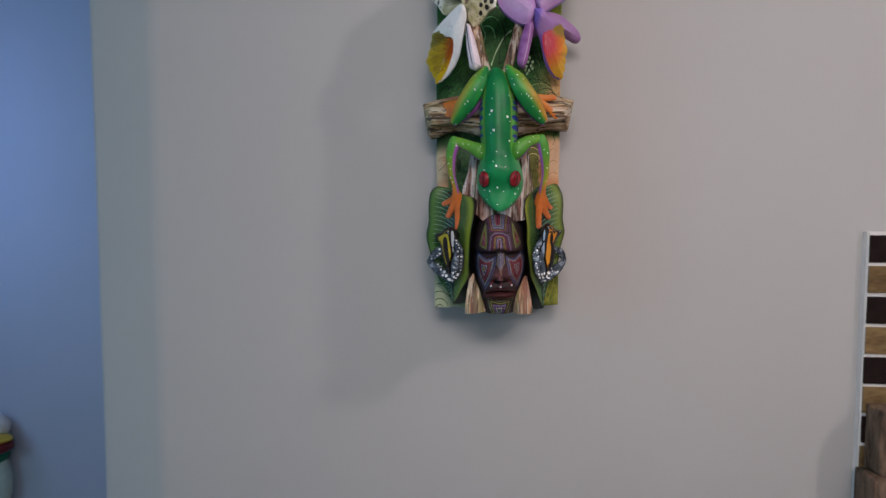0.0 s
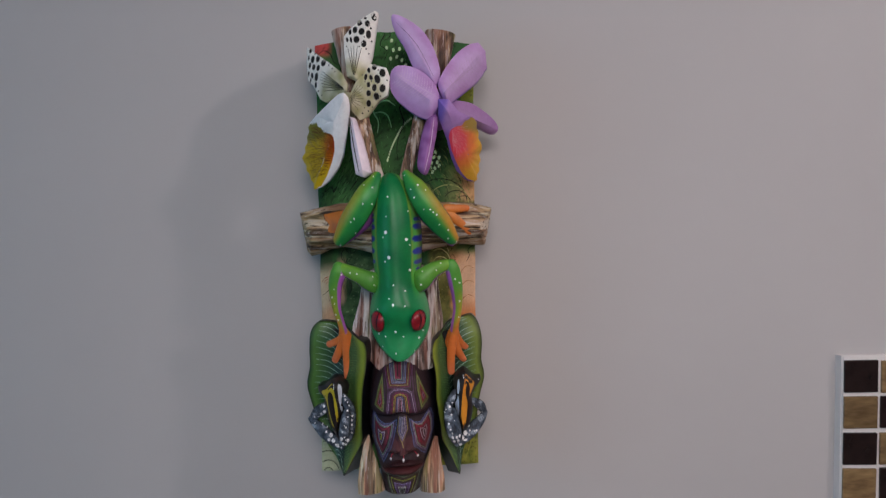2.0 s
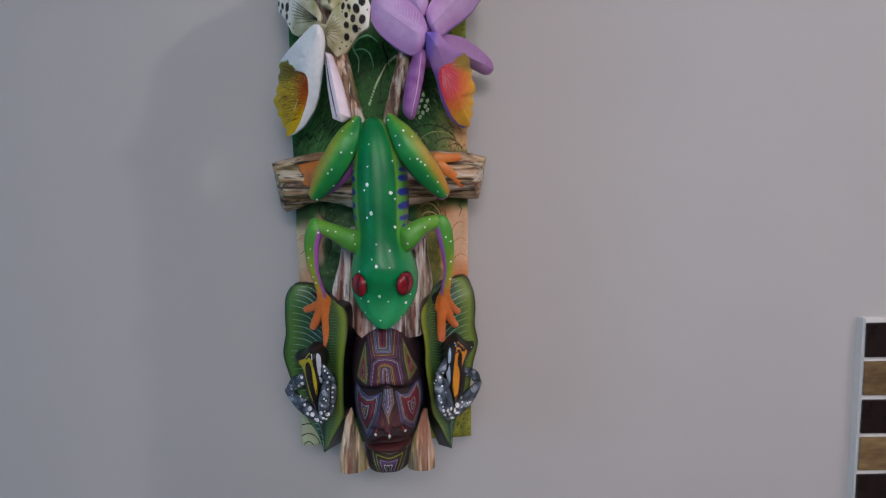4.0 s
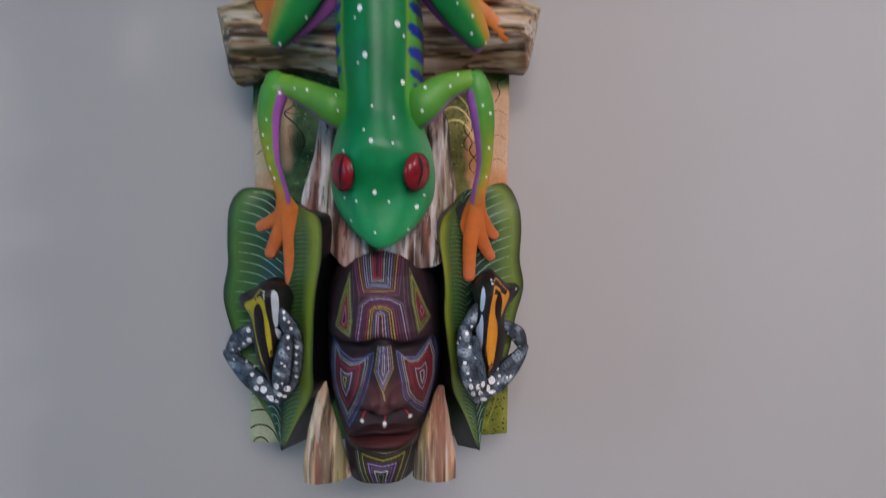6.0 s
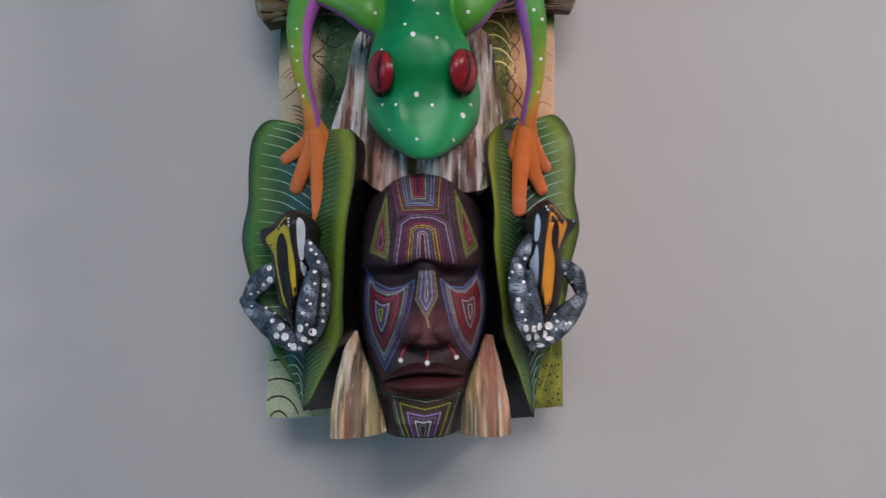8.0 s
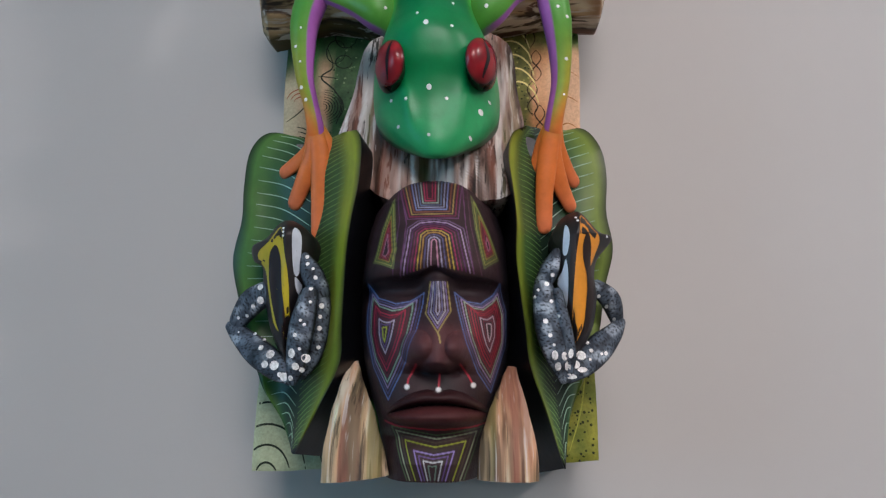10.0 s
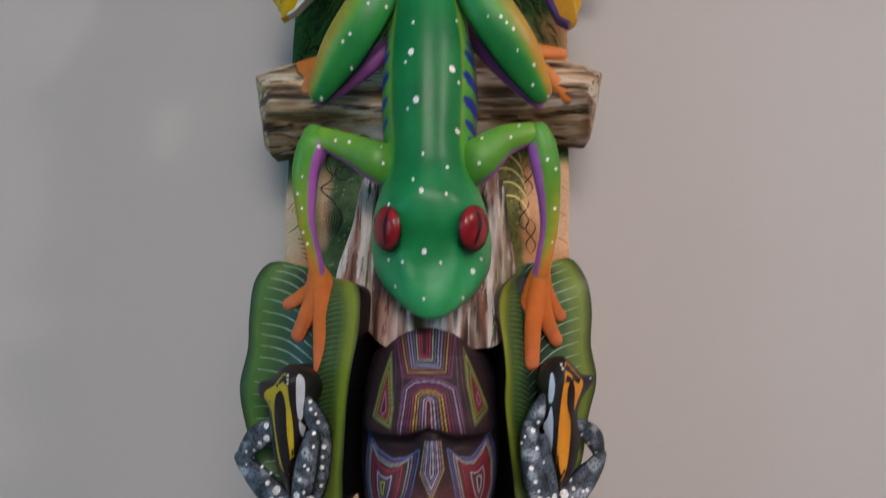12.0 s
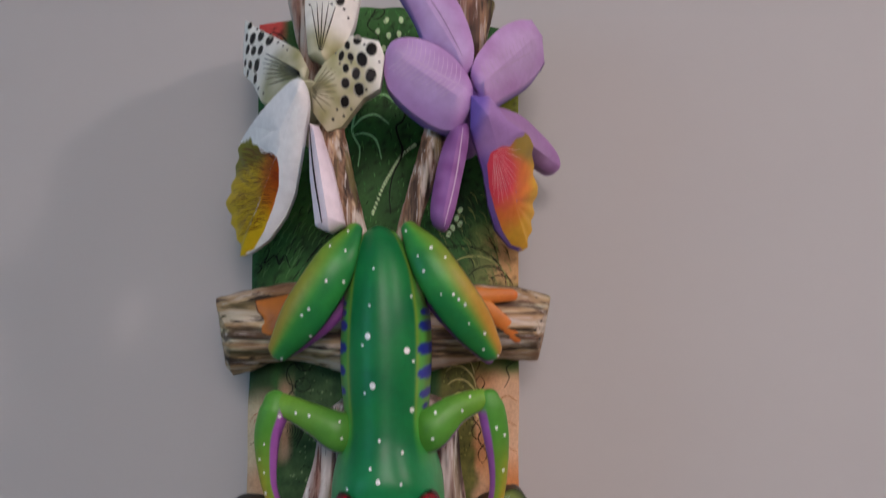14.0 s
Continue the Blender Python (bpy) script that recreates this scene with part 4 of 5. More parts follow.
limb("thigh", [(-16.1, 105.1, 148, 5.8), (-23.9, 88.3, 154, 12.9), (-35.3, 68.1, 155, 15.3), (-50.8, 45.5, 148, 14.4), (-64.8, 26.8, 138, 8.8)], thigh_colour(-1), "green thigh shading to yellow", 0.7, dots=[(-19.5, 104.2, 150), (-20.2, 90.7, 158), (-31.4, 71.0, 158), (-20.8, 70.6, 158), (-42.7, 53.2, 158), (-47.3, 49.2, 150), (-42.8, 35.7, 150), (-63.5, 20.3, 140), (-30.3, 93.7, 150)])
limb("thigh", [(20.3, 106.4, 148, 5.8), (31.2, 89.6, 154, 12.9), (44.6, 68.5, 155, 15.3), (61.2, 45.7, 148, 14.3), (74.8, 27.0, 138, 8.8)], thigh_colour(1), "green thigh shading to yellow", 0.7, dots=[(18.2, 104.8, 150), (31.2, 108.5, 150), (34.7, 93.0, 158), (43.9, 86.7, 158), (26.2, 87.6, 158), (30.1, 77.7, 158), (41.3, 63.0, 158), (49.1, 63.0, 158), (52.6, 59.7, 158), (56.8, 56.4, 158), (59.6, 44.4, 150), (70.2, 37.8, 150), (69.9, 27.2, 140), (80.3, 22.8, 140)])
limb("shank", [(-21.6, 61.0, 132, 5.3), (-33.4, 46.8, 134, 6.4), (-50.2, 32.5, 134, 5.7), (-65.5, 22.3, 132, 4.2)], lambda u, a, x, z, h: PURPLE, "purple inner shank", 0.9)
limb("shank", [(29.1, 70.6, 132, 4.6), (41.6, 54.2, 134, 6.4), (58.1, 36.0, 134, 5.7), (74.3, 21.0, 132, 4.1)], lambda u, a, x, z, h: PURPLE, "purple inner shank", 0.9)
web = Form().pad([(-58.3, 65.3, 114), (-66.5, 63.9, 112), (-90.5, 59.0, 106), (-87.9, 51.2, 108), (-83.0, 46.6, 110), (-88.7, 36.8, 108), (-85.5, 33.2, 108), (-76.8, 34.1, 112), (-63.2, 34.6, 116), (-51.5, 48.6, 118)], lambda x, z, r: mix(mix(lin("a8641f"), lin("8e5420"), 0.5 + rough(x, z, 8)), lin("2a180a"), step(0.96, 1.0, r)), dome=3, thick=12, n=80, rings=10, smooth=False)
web.part("foot", gloss_paint, body, "flat amber webbed foot")
for toe in ([(67.9, 63.5, 113, 6.2), (79.6, 63.7, 112, 5.4), (93.7, 64.1, 108, 4.3)], [(73.6, 54.7, 113, 6.6), (85.3, 45.7, 111, 5.4), (97.3, 33.9, 107, 4.3)]):
    limb("toe", toe, lambda u, a, x, z, h: mix(AMBER, ORANGE, 0.4 + 0.6 * u), "orange toe", 0.5, 14)


def arm_colour(inner):
    def colour(u, a, x, z, h):
        out = -inner * math.cos(math.radians(a))
        c = mix(lin("48822c"), lin("6c882a"), step(-20, -60, z))
        c = mix(c, lin("a08c28"), 0.7 * step(-0.2, 0.8, out) * step(-30, -70, z))
        c = mix(c, ORANGE, step(-66, -98, z - 8 * out))
        return mix(c, PURPLE, step(0.40, 0.46, -out) * step(-97, -90, z) * step(-9, -15, z))
    return colour


def upper_colour(under):
    def colour(u, a, x, z, h):
        c = mix(mix(LIME, lin("3a7e34"), 0.6 * (1 - u)), lin("64902c"), step(0.3, 1.0, u))
        return mix(c, PURPLE, step(0.9, 0.94, under * math.cos(math.radians(a))) * step(0.15, 0.3, u))
    return colour


limb("upper_arm", [(-14, -27, 146, 13.5), (-24, -24.5, 152, 12.8), (-38, -17.5, 152, 9.8), (-53, -11, 150, 7.8), (-62, -8, 147, 7.2)], upper_colour(-1), "lime green upper arm", 0.8, dots=[(-22.0, -17.2, 160), (-20.5, -27.6, 160), (-41.5, -13.8, 155), (-50.2, -12.5, 155)])
limb("upper_arm", [(26, -27, 146, 13.8), (36, -23, 152, 13.5), (50, -11.5, 152, 10), (64, -6, 149, 7.6), (70, -5, 147, 7)], upper_colour(1), "lime green upper arm", 0.8, dots=[(38.2, -11.6, 158), (36.4, -27.6, 160), (60.5, -2.2, 152), (55.3, -10.6, 155)])
limb("forearm", [(-65.5, -7, 147, 7.8), (-66, -13, 147, 9.6), (-69.5, -24, 145, 9.0), (-71, -36, 143, 7.8), (-70.3, -58, 139, 5.4), (-67, -73, 135, 4.6), (-64.5, -85, 132, 5.0), (-63.8, -92, 129, 5.4)], arm_colour(-1), "lime forearm with a purple inner edge", 0.8, dots=[(-61.1, -15.2, 150), (-71.1, -33.2, 150), (-74.5, -43.3, 148), (-71.8, -51.9, 148), (-71.5, -66.1, 142), (-68.9, -73.0, 140)])
limb("forearm", [(73.5, -5, 147, 7.2), (75, -12, 146, 9.0), (78, -27, 144, 8.6), (80, -45, 140, 6.8), (80, -63, 137, 5.4), (77, -81, 134, 5.2), (75.5, -91, 130, 5.4)], arm_colour(1), "lime forearm with a purple inner edge", 0.8, dots=[(77.8, -22.4, 148), (83.3, -27.4, 148), (83.0, -50.8, 144), (81.7, -71.0, 138)])
for wrist, fingers in (((-64.5, -86, 131, 4.8), ([(-67, -98, 126, 5.2), (-76, -104, 119, 4.6), (-86.5, -109, 112, 4.1)], [(-65.5, -101, 126, 5.8), (-71.5, -116, 121, 5.4), (-78.5, -129, 114, 4.6)], [(-61.5, -103, 127, 6.0), (-61.5, -127, 123, 5.2), (-61.8, -152, 118, 4.7)], [(-58, -98, 126, 5.4), (-54.8, -111, 122, 4.5), (-53.6, -121.5, 115, 2.9)])),
                       ((76.3, -85, 132, 5.0), ([(78, -97, 126, 5.2), (84.5, -108.5, 118, 4.6), (91, -115, 110, 3.7)], [(75.5, -102, 126, 5.8), (81, -119, 119, 5.0), (87.5, -130.5, 112, 4.0)], [(73, -104, 127, 6.0), (71, -126, 123, 5.2), (71, -144.5, 119, 4.6)], [(71, -97, 126, 5.2), (67, -111.5, 121, 4.4), (65, -119.5, 115, 3.2)]))):
    for finger in fingers:
        limb("finger", [wrist, *finger], lambda u, a, x, z, h: mix(mix(lin("9c7428"), ORANGE, step(-82, -98, z)), lin("c8704a"), step(0.55, 1.0, u)), "orange finger", 0.62, 16)
for middle, lean in (((-15.6, -69.6, 182), -1), ((33.4, -68.8, 182), 1)):
    eye = Form()
    ring = [(middle[0] + 8.6 * math.cos(a) + lean * 0.8 * math.sin(a), middle[1] + 12.6 * math.sin(a), middle[2] - 5 - lean * 7 * math.cos(a) + 1 * math.sin(a)) for a in np.linspace(0, 2 * math.pi, 12, endpoint=False)]
    eye.pad(ring, lambda x, z, r: mix(lin("140808"), mix(lin("5c0c16"), lin("84141e"), 0.5 + rough(x, z, 5)), step(0.98, 0.88, r)), dome=6.5, thick=9, rings=12, power=2.4)
    eye.ground()
    eye.stroke([(middle[0] - lean * 0.5 + 1.5, middle[1] + 11), (middle[0] + 2 * lean + 1.5, middle[1] + 1), (middle[0] + lean * 0.5, middle[1] - 10)], lin("12060a"), 1.7)
    eye.part("eye", painted("eye_gloss", 0.24, 0.1, strength=0.05, specular=0.45), body, "shiny red eye with a dark slit")


# ---- the two spotted frogs on the leaves ----
def grey_colour(x, z, *_):
    c = mix(lin("505a67"), lin("2c323b"), 0.5 + 1.2 * rough(x, z, 6, 2))
    c = mix(c, lin("86909c"), step(0.1, 0.5, rough(x, z, 8, 5)))
    return mix(c, lin("0c0e12"), 0.9 * step(0.16, 0.3, rough(x, z, 1.1, 7)))


def spotted_frog(outline, spine, paint, legs, spots, label):
    f = Form()
    f.pad(outline, lambda x, z, r: mix(lin("101013"), lin("201b1d"), 0.5 + rough(x, z, 5)), dome=7, back=100, spine=spine, n=80, rings=16, power=2.6)
    f.ground()
    for points, tone, up in paint:
        f.fill(points, lin(tone), up)
    for x, z, _ in spots[0]:
        f.dot(x, z, 0.75, lin("c8ccd0"))
    trunk_ob = f.part("spotted_frog", gloss_paint, carving, label)
    made = []
    for name, line in legs:
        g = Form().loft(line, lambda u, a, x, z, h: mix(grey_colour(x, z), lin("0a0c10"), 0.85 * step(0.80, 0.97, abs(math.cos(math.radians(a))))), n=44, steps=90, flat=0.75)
        g.ground()
        made.append((name, g))
    for x, z, _, *r in spots[1]:
        heights = [(g.top(x, z)[0] or 0, k) for k, (name, g) in enumerate(made)]
        best = max(heights)
        if best[0] > 0:
            made[best[1]][1].dot(x, z, r[0] * 0.95, lin("e2e8ee"), (r[1] if len(r) > 1 else r[0]) * 0.95, random.uniform(-0.3, 0.3), 0.35)
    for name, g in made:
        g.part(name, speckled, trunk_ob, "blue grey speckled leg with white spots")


spotted_frog([(-77.8, -146.8, 140), (-67.5, -148.8, 140), (-58.9, -159.0, 136), (-62.3, -171.7, 138), (-66.5, -190.1, 138), (-71.1, -208.6, 136), (-72.2, -229.2, 132), (-77.1, -220.7, 132), (-84.3, -205.1, 132), (-88.9, -182.9, 132), (-90.6, -171.3, 132), (-96.9, -167.2, 128), (-98.1, -158.6, 128), (-88.7, -155.3, 134)],
             ((-73.1, -156.9, 144), (-74.0, -211.7, 136)),
             (([(-76.9, -151.5, 146), (-73.6, -166.2, 146), (-71.0, -185.0, 146), (-71.3, -210.9, 142), (-74.1, -210.3, 142), (-79.7, -204.5, 142), (-84.1, -187.5, 142), (-86.8, -174.9, 142), (-93.0, -164.9, 136), (-84.6, -159.0, 142)], "a0921e", 0.3),
              ([(-79.2, -161.8, 146), (-75.9, -169.4, 146), (-74.7, -185.0, 146), (-72.6, -200.3, 146), (-73.0, -212.7, 142), (-77.1, -206.7, 142), (-81.2, -193.7, 142), (-84.1, -178.1, 142), (-83.3, -165.8, 144)], "180d0d", 0.6),
              ([(-69.5, -152.3, 148), (-65.8, -155.8, 148), (-65.4, -165.0, 148), (-66.5, -177.5, 146), (-68.7, -176.9, 146), (-69.8, -163.4, 148)], "a8b0bc", 0.35),
              ([(-68.2, -179.4, 146), (-65.6, -182.5, 146), (-63.1, -188.2, 145), (-65.1, -191.3, 145), (-67.5, -186.8, 146)], "a8b0bc", 0.35)),
             (("thigh", [(-86.7, -185.8, 130, 7.0), (-97.3, -191.1, 126, 7.7), (-106.4, -200.9, 120, 5.5)]), ("shank", [(-110.8, -204.0, 118, 3.6), (-104.5, -209.3, 120, 5.8), (-91.9, -219.2, 126, 7.9), (-78.6, -228.1, 132, 7.1), (-70.3, -234.2, 136, 3.4)]), ("arm", [(-64.4, -168.6, 142, 3.8), (-59.3, -177.5, 142, 6.2), (-55.3, -186.9, 138, 5.6)]), ("thigh", [(-54.9, -191.4, 136, 5.3), (-55.2, -208.3, 134, 4.7), (-59.0, -222.2, 134, 4.6), (-64.1, -231.7, 134, 2.8)]), ("shank", [(-60.4, -189.3, 144, 5.2), (-62.8, -206.4, 146, 7.0), (-65.5, -224.2, 144, 5.7), (-68.0, -234.8, 140, 3.0)])),
             ([(-75.0, -152.8, 146), (-74.8, -155.1, 146), (-74.7, -157.3, 146)],
              [(-90.4, -183.3, 130, 1.9), (-90.0, -190.7, 130, 2.2), (-89.8, -198.0, 130, 2.5, 1.3), (-94.6, -193.9, 130, 1.3), (-104.5, -199.8, 125, 1.0), (-99.1, -198.8, 125, 1.0), (-104.3, -207.8, 125, 0.6), (-94.5, -208.7, 125, 1.0), (-88.6, -216.9, 130, 1.6), (-88.3, -212.2, 130, 0.9), (-82.4, -220.6, 130, 2.5), (-84.9, -226.2, 130, 2.2), (-79.2, -226.8, 130, 2.8), (-73.1, -233.0, 134, 2.5), (-75.6, -231.8, 134, 1.5), (-68.4, -233.6, 140, 1.5), (-65.1, -227.6, 146, 2.1), (-67.0, -220.8, 146, 2.1, 2.7), (-65.1, -211.3, 148, 1.2), (-62.7, -218.5, 148, 0.9), (-62.5, -203.5, 148, 0.9), (-60.4, -205.7, 146, 0.9), (-58.3, -193.3, 146, 0.9), (-58.9, -185.9, 146, 1.2), (-54.0, -194.4, 138, 1.6), (-54.7, -200.3, 138, 1.2), (-55.1, -206.5, 138, 1.5), (-55.2, -216.9, 138, 1.2), (-59.6, -223.3, 138, 2.5), (-62.0, -229.4, 138, 1.5), (-61.3, -172.1, 144, 1.2), (-62.1, -168.0, 144, 1.2), (-56.7, -179.7, 142, 1.2), (-58.1, -174.9, 142, 0.9)]),
             "black frog with a yellow stripe and spotted grey legs")
spotted_frog([(85.9, -139.8, 134), (90.6, -141.6, 136), (99.8, -150.5, 132), (108.3, -151.3, 124), (107.4, -156.0, 124), (98.9, -166.3, 130), (96.6, -176.3, 132), (97.6, -188.9, 132), (93.8, -207.6, 132), (85.1, -219.8, 130), (81.9, -207.8, 134), (78.3, -195.7, 136), (74.8, -178.9, 138), (75.2, -163.1, 138), (73.2, -154.6, 136), (78.1, -144.4, 134)],
             ((85.1, -155.5, 140), (84.7, -204.9, 136)),
             (([(89.0, -143.0, 140), (95.9, -150.1, 140), (100.0, -155.7, 138), (96.5, -165.7, 140), (91.4, -178.0, 142), (91.0, -190.3, 142), (88.0, -205.3, 140), (83.8, -213.6, 138), (82.4, -202.3, 140), (83.3, -184.2, 142), (85.1, -165.5, 142), (87.4, -152.8, 142)], "bc7c22", 0.3),
              ([(92.3, -153.4, 142), (94.2, -159.8, 142), (93.8, -171.7, 142), (95.5, -183.8, 140), (94.1, -196.1, 140), (89.7, -209.9, 138), (89.1, -200.7, 140), (91.0, -188.8, 142), (90.9, -176.4, 142), (89.0, -168.6, 142), (89.3, -159.2, 142)], "1a0c0a", 0.6),
              ([(80.4, -149.1, 140), (81.7, -156.0, 142), (80.2, -165.9, 144), (78.1, -165.2, 144), (78.7, -154.4, 142)], "a8b4c4", 0.35),
              ([(79.5, -169.0, 144), (80.5, -178.3, 144), (79.6, -195.2, 142), (76.3, -185.7, 144), (74.6, -181.4, 144), (77.5, -175.2, 144)], "a8b4c4", 0.35)),
             (("arm", [(75.0, -164.4, 140, 2.8), (70.8, -174.2, 142, 5.2), (66.7, -183.0, 138, 4.6)]), ("thigh", [(74.4, -187.5, 144, 3.0), (77.8, -205.7, 144, 3.9), (80.0, -220.4, 142, 3.9), (79.1, -231.6, 140, 2.7)]), ("shank", [(67.4, -186.0, 142, 6.1), (68.9, -205.7, 144, 6.9), (72.9, -220.6, 144, 6.0), (77.3, -232.7, 140, 3.0)]), ("thigh", [(99.3, -181.5, 124, 4.8), (107.5, -188.0, 120, 6.1), (112.5, -197.8, 112, 4.2)]), ("shank", [(114.4, -199.4, 112, 3.3), (109.4, -206.2, 116, 5.5), (100.3, -214.9, 122, 7.9), (89.9, -224.6, 130, 6.8), (80.8, -232.1, 136, 3.3)])),
             ([(86.1, -144.6, 140), (86.7, -146.9, 140), (105.4, -152.7, 130)],
              [(68.7, -182.6, 148, 1.5), (64.0, -186.0, 146, 0.9), (62.1, -189.7, 146, 0.9), (70.8, -192.3, 148, 1.2), (67.3, -203.1, 148, 1.5), (74.5, -200.1, 148, 0.9), (69.5, -210.5, 148, 1.2), (71.4, -215.5, 148, 0.9), (71.9, -220.8, 148, 1.8, 2.7), (73.7, -226.5, 146, 1.8, 2.4), (77.1, -221.2, 146, 1.8, 2.4), (80.7, -219.7, 146, 1.5, 2.7), (79.0, -226.4, 144, 1.8, 2.7), (84.4, -225.0, 138, 2.4), (87.9, -220.0, 134, 2.8), (80.9, -231.5, 140, 3.3, 1.5), (87.9, -227.8, 134, 3.0, 1.5), (92.4, -212.7, 130, 1.2), (93.8, -217.3, 130, 1.2), (102.4, -218.5, 125, 1.3), (92.7, -222.2, 130, 0.9), (99.7, -218.9, 126, 0.9), (101.6, -193.9, 126, 1.3), (104.9, -192.0, 124, 1.0), (110.3, -198.4, 118, 1.0), (100.0, -186.6, 126, 1.0), (72.0, -177.7, 146, 1.2)]),
             "black frog with an orange stripe and spotted grey legs")

# ---- orchids ----
def petal(parent, outline, colour, spine, dome=7, thick=9, name="petal", label="", lines=(), spots=(), sharp=False, power=3.2, patches=(), side=None):
    f = Form()
    f.pad(outline, colour, dome=dome, thick=thick, spine=spine, n=130, rings=20, smooth=not sharp, power=power, side=side)
    f.ground()
    for points, tone in patches:
        f.fill(points, tone, 0.25, 120, 22, True)
    for x, z, _, *r in spots:
        tall = r[1] if len(r) > 1 else r[0]
        f.dot(x, z, r[0] * 1.18, lin("8a887c"), tall * 1.14, random.uniform(-0.3, 0.3), 0.2)
        f.dot(x, z, r[0], lin("100e0d"), tall, random.uniform(-0.3, 0.3), 0.45)
    veins = f
    if len(lines) > 14 and patches:
        veins = Form()
        veins.tree = f.tree
    for pts, tone, width in lines:
        veins.stroke([p[:2] for p in pts], lin(tone), width, 22, up=0.55)
    if veins is not f:
        tagged(veins.part("vein_paint", wood_paint, parent, "fine painted lines on the frill"), "", "", "", "stuff")
    return f.part(name, wood_paint, parent, label)


def fan(base, ends, tone, width=0.7, start=0.15, stop=0.75):
    b = Vector(base[:2])
    return [([b.lerp(Vector(e[:2]), start), b.lerp(Vector(e[:2]), 0.5 * (start + stop)), b.lerp(Vector(e[:2]), stop)], tone, width) for e in ends]


def hatching(near, far, rows, tones, spans, width, sway):
    """Fine broken lines from one edge of a frill towards the other."""
    out = []
    a, b = spline(near, rows), spline(far, rows)
    for k in range(rows):
        for lo, hi in spans:
            s0, s1 = lo + random.uniform(-0.06, 0.06), hi + random.uniform(-0.1, 0.1)
            p, q = a[k].lerp(b[k], s0), a[k].lerp(b[k], s1)
            m = (p + q) / 2 + Vector((random.uniform(-1, 1), random.uniform(-1, 1) + sway, 0))
            out.append(([p, m, q], random.choice(tones), width * random.uniform(0.7, 1.3)))
    return out


def orchid(middle, tone, label):
    f = Form().loft([(middle[0] + 1, middle[1] - 26, 110, 9), (middle[0], middle[1] - 8, 128, 11), (middle[0], middle[1] + 2, 144, 7)], flat_colour(tone), n=18)
    return f.part("orchid", wood_paint, carving, label)


CREAM = lin("d0cec6")
wm = (-49.3, 200.7, 150)
white = orchid(wm, "a9a98c", "white orchid with dark spots and a yellow frilled lip")


def cream_colour(x, z, r):
    d = math.hypot(x - wm[0], z - wm[1])
    return mix(mix(lin("8c8a60"), lin("b4b096"), 0.55 + rough(x, z, 9, 3)), CREAM, step(36, 52, d))


top_o = [(-50.2, 226.7, 142), (-53.9, 259.0, 138), (-54.0, 275.9, 136), (-46.9, 284.7, 136), (-27.8, 299.6, 136), (-15.2, 306.3, 136), (-11.1, 303.5, 136), (-14.1, 283.1, 136), (-19.0, 251.9, 138), (-24.3, 234.7, 142), (-38.1, 220.8, 144)]
petal(white, top_o, cream_colour, ((-40.6, 227.2, 146), (-25.4, 285.6, 140)), 3, 10, "petal", "cream petal with black spots",
      fan((-40.8, 222.9, 140), [(-49.3, 264.0, 140), (-45.1, 265.3, 140), (-40.9, 265.3, 140), (-36.1, 265.2, 140), (-31.2, 261.1, 140)], "2c2a18", 0.8, 0.1, 0.95),
      [(-16.5, 298.3, 138, 2.8, 4.9), (-26.9, 297.0, 138, 1.8), (-33.9, 290.9, 138, 2.8, 3.5), (-24.2, 289.5, 138, 2.8, 4.2), (-39.6, 282.8, 138, 2.8, 4.2), (-31.3, 280.0, 138, 3.5, 4.2), (-23.0, 276.5, 138, 2.8, 4.9), (-37.7, 270.5, 138, 3.5, 4.2), (-45.9, 280.8, 138, 1.8, 3.5), (-49.5, 271.3, 138, 1.4, 2.8), (-44.6, 270.6, 138, 1.4, 3.5), (-28.7, 265.0, 138, 2.8, 4.2), (-20.1, 284.0, 138, 1.1), (-26.0, 258.8, 138, 0.9), (-19.6, 268.3, 138, 1.0), (-31.2, 290.2, 138, 0.8), (-27.9, 273.2, 138, 0.8), (-34.3, 261.6, 138, 0.8), (-23.2, 253.3, 138, 0.8), (-50.3, 263.1, 138, 0.8)], sharp=True)
left_o = [(-111.3, 278.5, 76), (-99.7, 268.1, 86), (-79.0, 251.7, 108), (-57.4, 232.0, 136), (-49.4, 216.0, 148), (-50.9, 207.9, 148), (-68.7, 202.6, 130), (-82.6, 200.6, 112), (-91.0, 205.8, 102), (-101.9, 225.2, 86), (-111.3, 235.1, 76), (-113.3, 255.8, 72)]
